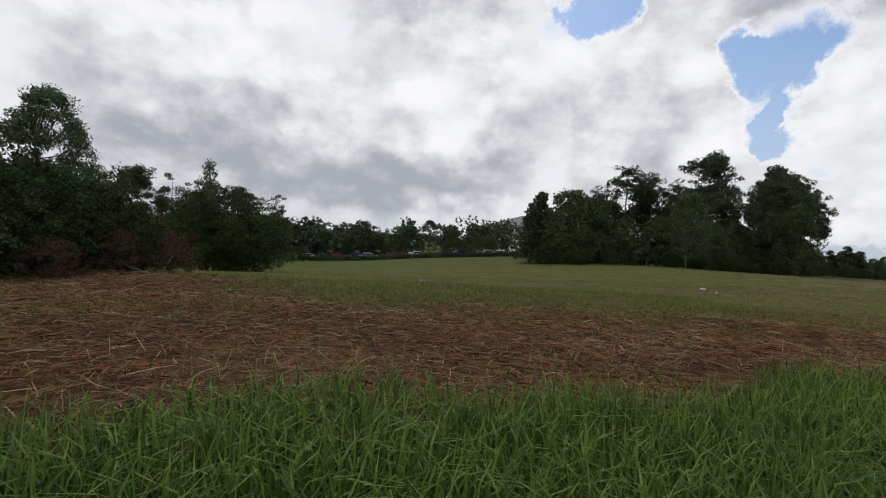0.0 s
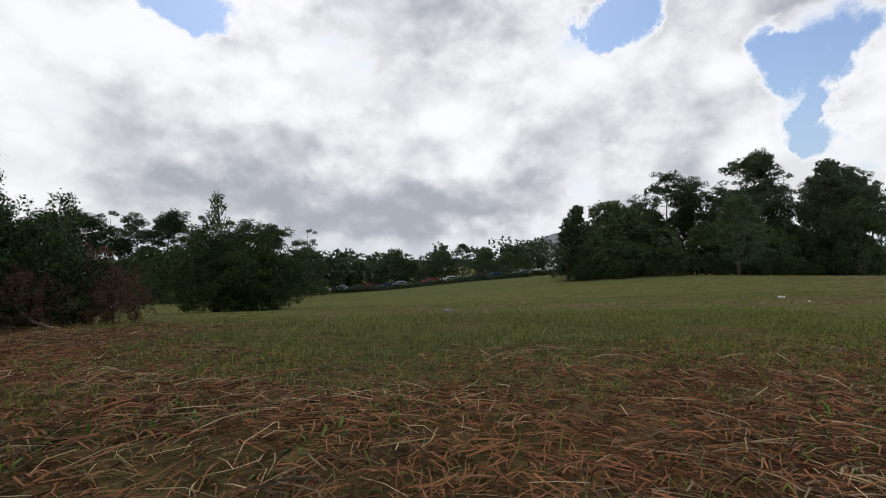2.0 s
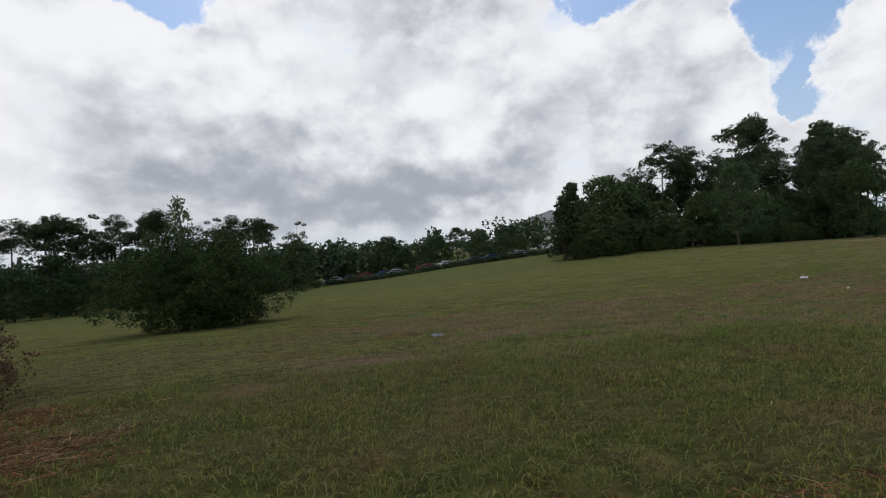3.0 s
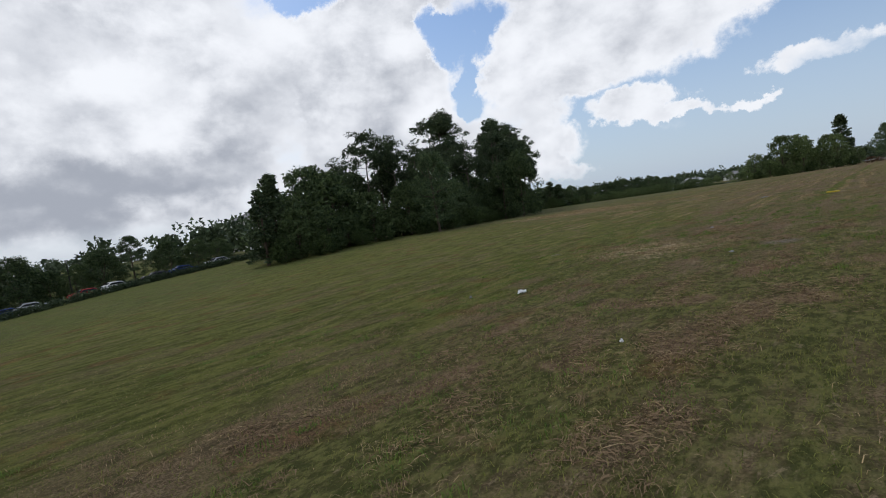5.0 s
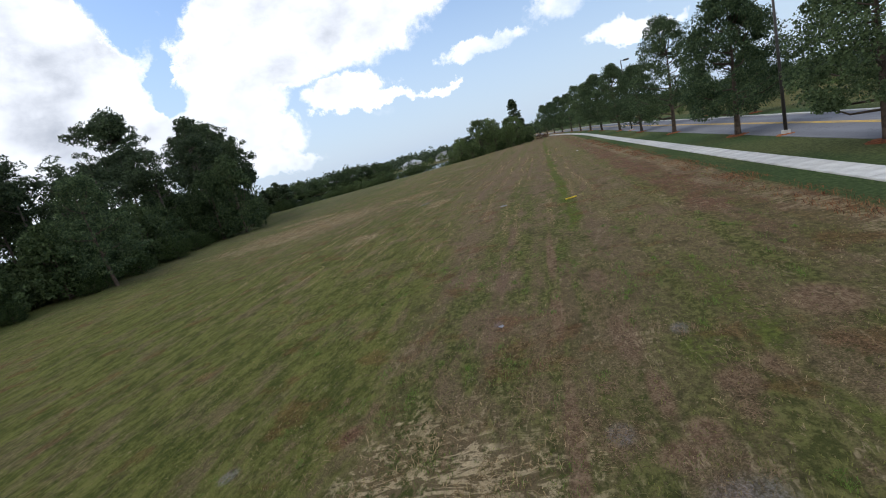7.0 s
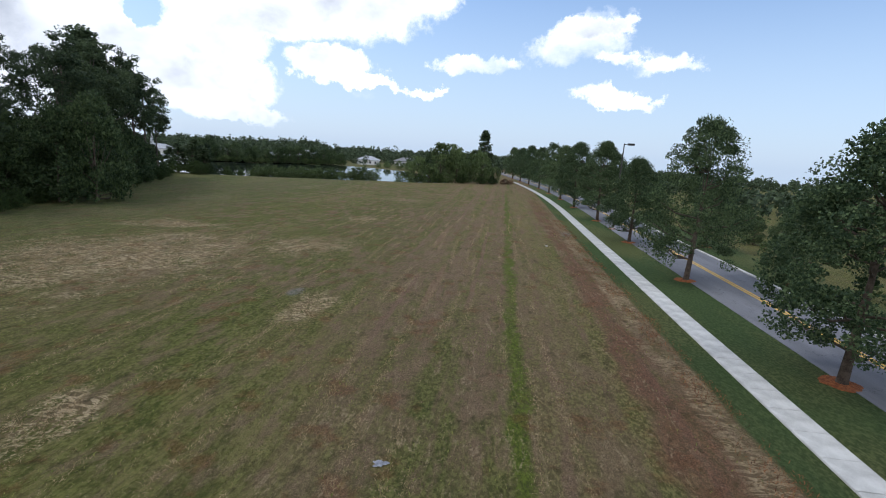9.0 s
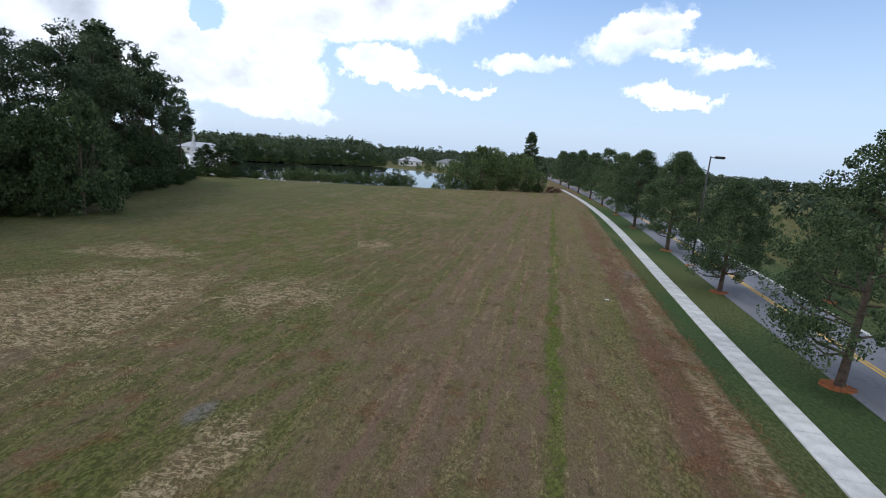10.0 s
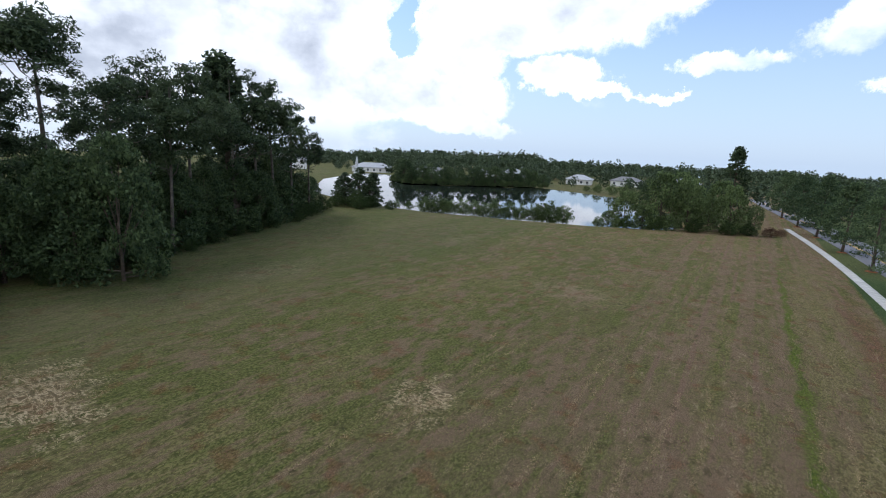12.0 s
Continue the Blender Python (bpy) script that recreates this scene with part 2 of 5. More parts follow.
def field_material():
    """Mown field: green and straw-brown turf, mower strips along the road, dead red patch, straw, watered lawn by the walk."""
    m, n, bsdf = material("field_turf", 0.95)
    bsdf.inputs["Specular IOR Level"].default_value = 0.05
    at = node(n.nt, "TexCoord").outputs["Object"]
    x, y, z = n.split(at)
    wob = n.noise(at, 0.35, 4.0)
    wobble = n.math("MULTIPLY", n.math("SUBTRACT", wob, 0.5), 2.4)
    wide = n.math("ADD", n.noise(n.scaled(at, 1.0, 0.35, 1), 0.11, 4.0, 0.55), n.step(x, -30.0, -14.0, -0.07, 0.03))
    mid = n.noise(n.scaled(at, 1.0, 0.45, 1), 0.9, 5.0, 0.62)
    tuft = n.noise(n.scaled(at, 1.0, 0.6, 1), 8.0, 6.0, 0.7)
    streak = n.noise(n.scaled(n.vmath("ADD", at, n.join(n.math("MULTIPLY", wobble, 0.2), 0.0, 0.0)), 1.0, 0.26, 1), 2.2, 5.0, 0.68)
    grit = n.noise(at, 28.0, 4.0, 0.7)
    green = n.mix(n.step(tuft, 0.42, 0.60), (0.066, 0.075, 0.022), (0.158, 0.160, 0.050))
    dry = n.mix(n.step(tuft, 0.42, 0.60), (0.108, 0.096, 0.036), (0.232, 0.200, 0.086))
    brown = n.mix(n.step(grit, 0.40, 0.62), (0.113, 0.078, 0.047), (0.268, 0.189, 0.121))
    red = n.mix(n.step(n.math("ADD", n.math("MULTIPLY", grit, 0.6), n.math("MULTIPLY", tuft, 0.4)), 0.38, 0.66), (0.062, 0.026, 0.013), (0.270, 0.130, 0.062))
    rib = n.noise(n.scaled(at, 0.45, 1.0, 1), 2.6, 6.0, 0.66, 0.6)
    hay = n.math("ADD", n.math("MULTIPLY", n.step(n.math("ABSOLUTE", n.math("SUBTRACT", rib, 0.5)), 0.0, 0.07, 1.0, 0.0), 0.8), n.math("MULTIPLY", grit, 0.3))
    straw = n.mix(n.step(hay, 0.15, 0.85), (0.17, 0.128, 0.072), (0.52, 0.41, 0.25))
    lawn = n.mix(n.step(tuft, 0.35, 0.68), (0.044, 0.070, 0.026), (0.088, 0.124, 0.047))
    colour = n.mix(n.step(n.math("ADD", n.math("ADD", n.math("MULTIPLY", wide, 0.42), n.math("MULTIPLY", mid, 0.25)), n.math("MULTIPLY", streak, 0.33)), 0.42, 0.58), green, n.mix(n.step(y, 20.0, 55.0, 0.62, 0.0), dry, green))
    # bare brown patches
    blot = n.noise(n.scaled(at, 1.0, 0.6, 1), 0.62, 6.0, 0.66)
    colour = n.mix(n.step(blot, 0.52, 0.62, 0.0, 0.26), colour, n.mix(n.step(tuft, 0.35, 0.65), (0.054, 0.066, 0.020), (0.118, 0.130, 0.040)))
    bare = n.math("ADD", n.math("MULTIPLY", mid, 0.55), n.math("MULTIPLY", n.noise(n.scaled(at, 1, 0.5, 1), 0.3, 5.0), 0.45))
    colour = n.mix(n.math("MULTIPLY", n.step(n.math("ADD", n.math("MULTIPLY", bare, 0.7), n.math("MULTIPLY", streak, 0.3)), 0.475, 0.575), n.step(n.math("ADD", x, n.math("MULTIPLY", y, 0.4)), -26.0, -4.0, 0.45, 0.85)), colour, brown)
    # mower strips, parallel to the road
    clump0 = n.noise(n.scaled(at, 1.0, 0.5, 1), 1.3, 6.0, 0.7)
    lanes = n.noise(n.scaled(n.vmath("ADD", at, n.join(n.math("MULTIPLY", wobble, 0.12), 0.0, 0.0)), 1.0, 0.012, 0.0), 0.75, 2.0, 0.5)
    near_road = n.math("MULTIPLY", n.step(n.math("ADD", x, n.math("MULTIPLY", y, 0.06)), -23.0, -14.5), n.step(y, 18.0, 40.0))
    colour = n.mix(n.math("MULTIPLY", n.math("MULTIPLY", n.step(lanes, 0.42, 0.56), near_road), n.step(clump0, 0.40, 0.58, 0.35, 0.9)), colour, brown)
    colour = n.mix(n.math("MULTIPLY", n.math("MULTIPLY", n.step(lanes, 0.40, 0.30), near_road), 0.3), colour, green)
    tired = n.math("MULTIPLY", n.step(n.noise(n.scaled(at, 1.0, 0.5, 1), 0.07, 4.0, 0.6), 0.44, 0.60), n.step(y, 34.0, 60.0))
    colour = n.mix(n.math("MULTIPLY", n.math("MULTIPLY", tired, n.step(clump0, 0.38, 0.56, 0.3, 1.0)), 0.38), colour, brown)
    # wheel tracks of bare pinkish earth between the strips
    swing = n.math("ADD", x, n.math("ADD", n.math("MULTIPLY", wobble, 0.16), n.math("MULTIPLY", n.math("SINE", n.math("MULTIPLY", y, 0.05)), 0.25)))
    wheel = n.step(n.math("SINE", n.math("MULTIPLY", swing, 3.1)), 0.72, 0.97)
    worn = n.step(n.noise(n.scaled(at, 1.0, 0.22, 1), 0.42, 4.0, 0.6), 0.47, 0.58)
    pink = n.mix(n.step(grit, 0.35, 0.68), (0.120, 0.074, 0.050), (0.275, 0.185, 0.128))
    colour = n.mix(n.math("MULTIPLY", n.math("MULTIPLY", n.math("MULTIPLY", wheel, worn), near_road), 0.75), colour, pink)

    # close yellow-green sward west of the driven ground
    swept = n.math("ADD", n.math("ADD", x, n.math("MULTIPLY", wobble, 0.6)), n.math("MULTIPLY", y, 0.07))
    sward = n.mix(n.step(n.math("ADD", n.math("MULTIPLY", streak, 0.6), n.math("MULTIPLY", tuft, 0.4)), 0.41, 0.59), (0.068, 0.082, 0.017), (0.172, 0.176, 0.046))
    colour = n.mix(n.math("MULTIPLY", n.math("MULTIPLY", n.step(swept, -15.2, -16.8), n.step(y, 75.0, 35.0)), n.step(mid, 0.62, 0.50, 0.25, 0.85)), colour, sward)
    clumpy = n.noise(n.scaled(at, 1.0, 0.3, 1), 0.5, 4.0, 0.6)

    def band(lo, hi, soft, y0, y1, c, power, least=0.25):
        nonlocal colour
        xs = n.math("ADD", n.math("ADD", x, n.math("MULTIPLY", wobble, 0.35)), n.math("MULTIPLY", n.math("SUBTRACT", mid, 0.5), 2.2))
        f = n.math("MULTIPLY", n.step(xs, lo - soft, lo + soft), n.step(xs, hi - soft, hi + soft, 1.0, 0.0))
        f = n.math("MULTIPLY", n.math("MULTIPLY", f, n.step(clumpy, 0.40, 0.55, least, 1.0)), n.math("MULTIPLY", n.step(y, y0, y0 + 12), n.step(y, y1, y1 + 25, 1.0, 0.0)))
        torn = n.step(n.math("ADD", n.math("MULTIPLY", tuft, 0.5), n.math("MULTIPLY", mid, 0.5)), 0.36, 0.52, 0.25, 1.0)
        colour = n.mix(n.math("MULTIPLY", n.math("MULTIPLY", f, torn), power), colour, c)

    band(-12.4, -8.6, 0.5, 28, 150, dry, 0.75)
    russet = n.mix(n.step(n.math("ADD", n.math("MULTIPLY", grit, 0.6), n.math("MULTIPLY", tuft, 0.4)), 0.38, 0.66), (0.080, 0.040, 0.026), (0.275, 0.145, 0.088))
    band(-8.7, -6.6, 0.6, 28, 130, russet, 0.72)
    band(-6.9, -5.6, 0.35, 22, 90, straw, 0.55)
    bright = n.mix(n.step(tuft, 0.35, 0.65), (0.05, 0.080, 0.012), (0.125, 0.158, 0.025))
    band(-13.4, -12.8, 0.2, 30, 150, bright, 0.92, 0.7)

    def patch(cx, cy, rx, ry, c, power, ragged=0.55, torn=True):
        nonlocal colour
        u = n.math("DIVIDE", n.math("SUBTRACT", x, cx), rx)
        v = n.math("DIVIDE", n.math("SUBTRACT", y, cy), ry)
        d = n.math("SQRT", n.math("ADD", n.math("MULTIPLY", u, u), n.math("MULTIPLY", v, v)))
        d = n.math("ADD", d, n.math("MULTIPLY", n.math("SUBTRACT", n.math("ADD", n.math("MULTIPLY", mid, 0.6), n.math("MULTIPLY", wob, 0.4)), 0.5), ragged * 5))
        broken = n.step(n.math("ADD", tuft, n.math("MULTIPLY", n.math("SUBTRACT", mid, 0.5), 0.8)), 0.34, 0.54)
        colour = n.mix(n.math("MULTIPLY", n.math("MULTIPLY", n.step(d, 0.55, 1.15, 1.0, 0.0), broken if torn else 1.0), power), colour, c)

    for cx, cy, rx, ry in ((-42.5, 72.5, 9.5, 11.0), (-31.2, 80.0, 4.4, 4.4), (-24.4, 63.5, 1.2, 3.0), (-31.8, 99.5, 2.0, 2.6), (-50, 87, 5, 3.0),
                           (-16.4, 25.6, 2.3, 1.9), (-27.5, 51.5, 1.2, 2.4)):
        patch(cx, cy, rx, ry, straw, 0.95, 1.0)
    for cx, cy, rx, ry in ((-33, 128, 6, 4), (-64, 114, 3.5, 7), (-58.7, 149, 3, 6)):
        patch(cx, cy, rx, ry, n.mix(0.5, straw, brown), 0.5, 1.0)
    patch(-6.0, 1.5, 4.5, 7.0, n.mix(n.step(tuft, 0.35, 0.68), (0.054, 0.064, 0.014), (0.118, 0.122, 0.030)), 0.7, 0.5, False)
    for cx, cy, rx, ry in ((-3.1, 0.6, 2.0, 6.5), (-6.4, -1.7, 3.2, 1.9)):
        patch(cx, cy, rx, ry, n.mix(n.step(blot, 0.47, 0.58, 0.0, 0.75), n.mix(n.step(mid, 0.42, 0.6), red, n.mix(0.4, red, dry)), n.mix(0.35, green, red)), 0.92, 0.5, False)
    thatch = n.mix(n.step(n.math("ADD", n.math("MULTIPLY", grit, 0.5), n.math("MULTIPLY", tuft, 0.5)), 0.38, 0.64), (0.125, 0.078, 0.046), (0.300, 0.205, 0.130))
    for cx, cy, rx, ry in ((-14.25, 26.0, 0.17, 2.4), (-14.3, 31.2, 0.22, 2.0), (-14.3, 37.0, 0.2, 3.5), (-13.1, 33.0, 0.3, 1.2), (-13.0, 29.3, 0.32, 1.3), (-12.85, 27.0, 0.18, 0.8), (-11.7, 27.0, 0.33, 0.5), (-10.9, 27.3, 0.4, 0.5),
                           (-12.9, 25.5, 0.35, 0.35), (-9.4, 29.2, 0.7, 0.9), (-18.4, 27.2, 0.25, 0.4), (-17.1, 35.4, 0.3, 1.2), (-18.2, 70.5, 0.35, 7.0), (-20.2, 90.0, 0.4, 8.0), (-12.5, 25.9, 0.3, 0.4)):
        patch(cx, cy, rx, ry, thatch, 0.9, 0.25, False)
    for cx, cy, rx, ry in ((-13.55, 28.0, 0.35, 1.7), (-11.8, 28.3, 0.5, 1.0), (-10.7, 29.5, 0.35, 5.0)):
        patch(cx, cy, rx, ry, bright, 0.6, 0.4)
    for cx, cy, rx, ry in ((-13.6, 26.1, 0.22, 0.3), (-15.8, 31.2, 0.2, 0.35), (-12.0, 29.1, 0.2, 0.3), (-8.6, 28.3, 0.3, 0.5), (-20.7, 26.5, 0.2, 0.25), (-26.1, 66.2, 0.5, 0.9)):
        patch(cx, cy, rx, ry, n.mix(n.step(grit, 0.4, 0.65), (0.17, 0.15, 0.16), (0.36, 0.34, 0.38)), 0.5, 0.5)
    for cx, cy, rx, ry in ((-12.2, 14.6, 0.3, 0.6), (-11.1, 17.2, 0.5, 0.4), (-12.7, 17.3, 0.4, 0.5), (-13.6, 17.0, 0.8, 0.3), (-14.3, 17.2, 0.35, 0.5), (-11.7, 16.4, 0.3, 0.9), (-14.6, 12.8, 0.25, 1.0), (-13.2, 13.6, 0.5, 0.25),
                           (-15.4, 15.4, 0.25, 0.8), (-12.3, 20.2, 0.4, 1.2), (-10.4, 20.6, 0.4, 0.6)):
        patch(cx, cy, rx, ry, thatch, 0.85, 0.3, False)
    for cx, cy, rx, ry in ((-13.3, 31, 0.8, 5.0), (-12.5, 38.0, 1.2, 4.0), (-10.2, 27.0, 0.7, 1.2), (-9.4, 22.0, 0.6, 0.9)):
        patch(cx, cy, rx, ry, brown, 0.7, 0.4)
    patch(-12.4, 24.6, 0.55, 0.7, n.mix(n.step(grit, 0.4, 0.65), (0.15, 0.12, 0.11), (0.36, 0.33, 0.34)), 0.6, 0.4)
    patch(-6.2, 97.0, 0.8, 2.0, n.mix(n.step(grit, 0.4, 0.65), (0.15, 0.12, 0.11), (0.3, 0.27, 0.27)), 0.6, 0.4)
    # shadows of grass clumps, painted as dark spots into the turf colour
    clump = n.noise(n.scaled(at, 1.0, 0.55, 1), 1.7, 6.0, 0.68)
    colour = n.mix(n.step(clump, 0.565, 0.66, 0.0, 0.55), colour, (0.048, 0.046, 0.019))
    ridge = n.noise(n.scaled(n.vmath("ADD", at, n.join(n.math("MULTIPLY", wobble, 0.25), 0.0, 0.0)), 1.0, 0.16, 1), 1.25, 5.0, 0.6, 0.4)
    line = n.step(n.math("ABSOLUTE", n.math("SUBTRACT", ridge, 0.5)), 0.0, 0.016, 1.0, 0.0)
    colour = n.mix(n.math("MULTIPLY", n.math("MULTIPLY", line, n.step(mid, 0.42, 0.56)), n.math("MULTIPLY", n.step(y, 8.0, 20.0), n.step(swept, -19.0, -14.0, 0.2, 0.42))), colour, straw)
    colour = n.mix(n.math("MULTIPLY", n.step(n.noise(at, 0.55, 5.0, 0.6), 0.56, 0.66), 0.45), colour, red)
    # small shadows between clumps painted dark, pitted in the relief too; short pale stalks
    shade_pit = n.noise(n.scaled(at, 1.0, 0.75, 1), 4.2, 6.0, 0.72, 0.3)
    colour = n.mix(n.step(shade_pit, 0.575, 0.65, 0.0, 0.48), colour, (0.046, 0.040, 0.019))
    chip = n.noise(n.scaled(n.vmath("ADD", at, (31.0, 7.0, 0.0)), 1.5, 0.7, 1), 5.2, 6.0, 0.74, 0.5)
    colour = n.mix(n.step(chip, 0.585, 0.66, 0.0, 0.55), colour, n.mix(0.35, straw, brown))
    # greener rough ground across the road
    colour = n.mix(n.math("MULTIPLY", n.step(x, 9.0, 14.0), 0.7), colour, green)
    # lawn beside the walk and road, and the tall grass at the start
    curve = n.math("DIVIDE", n.math("MAXIMUM", n.math("SUBTRACT", 35.0, y), 0.0), 35.0)
    edge = n.math("SUBTRACT", n.math("ADD", x, n.math("MULTIPLY", wobble, 0.12)), n.math("MULTIPLY", n.math("MULTIPLY", curve, curve), 5.2))
    start = n.math("ADD", x, n.math("MULTIPLY", wobble, 0.12))
    colour = n.mix(n.math("MULTIPLY", n.step(edge, -5.75, -5.45), n.step(edge, 12.0, 14.0, 1.0, 0.0)), colour, n.mix(n.step(wide, 0.45, 0.6), lawn, n.mix(0.35, lawn, dry)))
    colour = n.mix(n.math("MULTIPLY", n.step(start, -1.95, -1.6), n.step(y, 12.0, 4.0)), colour, lawn)
    # green meadow close to the wood and the far banks
    colour = n.mix(n.math("MULTIPLY", n.step(x, -44.0, -62.0), 0.3), colour, lawn)
    n.put(bsdf.inputs["Base Color"], colour)
    relief(n, bsdf, n.math("ADD", n.math("ADD", n.math("MULTIPLY", tuft, 1.0), n.math("MULTIPLY", grit, 0.35)), n.math("SUBTRACT", n.math("MULTIPLY", mid, 1.3), n.math("MULTIPLY", shade_pit, 1.2))), 1.0, 0.14)
    return m


FIELD = field_material()


def water_material():
    m, n, bsdf = material("pond_water", 0.04)
    bsdf.inputs["Base Color"].default_value = (0.012, 0.016, 0.016, 1)
    bsdf.inputs["Specular IOR Level"].default_value = 0.6
    at = node(n.nt, "TexCoord").outputs["Object"]
    relief(n, bsdf, n.noise(n.scaled(at, 1, 0.5, 1), 0.8, 4.0), 0.05, 0.05)
    return m


WATER = water_material()


# ---- mesh helpers ----
def mesh_of(name, verts, faces, mat, smooth=False):
    """A mesh from arrays; faces is an (n, 3) or (n, 4) array."""
    verts, faces = np.asarray(verts, float), np.asarray(faces, int)
    me = bpy.data.meshes.new(name)
    k = faces.shape[1]
    me.vertices.add(len(verts))
    me.vertices.foreach_set("co", verts.ravel())
    me.loops.add(faces.size)
    me.loops.foreach_set("vertex_index", faces.ravel())
    me.polygons.add(len(faces))
    me.polygons.foreach_set("loop_start", np.arange(0, faces.size, k))
    me.polygons.foreach_set("use_smooth", np.full(len(faces), smooth))
    me.update(calc_edges=True)
    me.materials.append(mat)
    return me


def thing(name, at, label, category, group="", kind=""):
    ob = new(name)
    ob.matrix_basis = at if isinstance(at, Matrix) else Matrix.Translation(at)
    ob.empty_display_size = 0.3
    return tagged(ob, label, category, group, kind)


def child(name, mesh, parent, label="", m=None):
    ob = new(name, mesh)
    ob.parent = parent
    if m is not None:
        ob.matrix_basis = m
    return tagged(ob, label)


def part(name, bm, mat, parent, label="", m=None, smooth=False):
    """One bmesh as one mesh object under a thing or a part."""
    me = bpy.data.meshes.new(name)
    if smooth:
        for f in bm.faces:
            f.smooth = True
    bm.to_mesh(me)
    bm.free()
    me.materials.append(mat)
    return child(name, me, parent, label, m)


def box(size, at=(0, 0, 0), bevel=0.0, bm=None, turn=None):
    bm = bm or bmesh.new()
    m = Matrix.Translation(at) @ (turn or Matrix()) @ Matrix.Diagonal((*size, 1))
    made = bmesh.ops.create_cube(bm, size=1, matrix=m)
    if bevel:
        edges = list({e for v in made["verts"] for e in v.link_edges})
        bmesh.ops.bevel(bm, geom=edges, offset=bevel, segments=2, affect="EDGES")
    return bm


def tube(points, radii, sides=7):
    """A tapered limb through points: vertices and quads."""
    points, rings = [Vector(p) for p in points], []
    for i, p in enumerate(points):
        along = (points[min(i + 1, len(points) - 1)] - points[max(i - 1, 0)]).normalized()
        a = along.orthogonal().normalized()
        b = along.cross(a)
        for k in range(sides):
            w = 2 * math.pi * k / sides
            rings.append(p + (a * math.cos(w) + b * math.sin(w)) * radii[i])
    quads = [(i * sides + k, i * sides + (k + 1) % sides, (i + 1) * sides + (k + 1) % sides, (i + 1) * sides + k) for i in range(len(points) - 1) for k in range(sides)]
    return [tuple(v) for v in rings], quads


def joined(pieces):
    verts, faces = [], []
    for v, f in pieces:
        faces += [tuple(i + len(verts) for i in q) for q in f]
        verts += v
    return verts, faces


def leaves_at(points, size, rng, narrow=0.5, droop=0.0, plain=False):
    """A folded leaf of four corners at each point, turned at random; plain: three corners, for distant crowns."""
    k = len(points)
    a = rng.normal(size=(k, 3))
    a[:, 2] -= droop
    a /= np.linalg.norm(a, axis=1, keepdims=True)
    b = np.cross(a, rng.normal(size=(k, 3)))
    b /= np.linalg.norm(b, axis=1, keepdims=True)
    c = np.cross(a, b)
    s = (size * rng.uniform(0.6, 1.3, k))[:, None]
    if plain:
        v = np.stack([points - a * s * 0.5 - b * s * narrow * 0.4, points + b * s * narrow * 0.6, points + a * s * 0.55 - b * s * narrow * 0.3], 1)
        return v.reshape(-1, 3), np.arange(k * 3).reshape(k, 3)
    v = np.stack([points - a * s * 0.5, points + b * s * narrow * 0.5 + c * s * 0.12, points + a * s * 0.5, points - b * s * narrow * 0.5 + c * s * 0.12], 1)
    return v.reshape(-1, 3), np.arange(k * 4).reshape(k, 4)


def clumps(centres, radii, per, rng, flat=0.75):
    """Points scattered through round clumps, thicker towards their skins."""
    d = rng.normal(size=(len(centres), per, 3))
    d /= np.linalg.norm(d, axis=2, keepdims=True)
    d *= rng.uniform(0.25, 1.0, (len(centres), per, 1)) ** 0.6
    d[:, :, 2] *= flat
    return (np.asarray(centres)[:, None] + d * np.asarray(radii)[:, None, None]).reshape(-1, 3)


def crown_centres(rng, count, rx, rz, z, hollow=0.45, lean=0.0):
    d = rng.normal(size=(count, 3))
    d /= np.linalg.norm(d, axis=1, keepdims=True)
    d *= rng.uniform(hollow, 1.0, (count, 1))
    wide = np.clip(1.15 - 0.35 * (d[:, 2:3] + 0.3), 0.5, 1.25)
    out = d * np.array([rx, rx, rz]) * np.concatenate([wide, wide, np.ones((count, 1))], 1)
    out[:, 2] += z
    out[:, 0] += lean * (out[:, 2] - z)
    return out


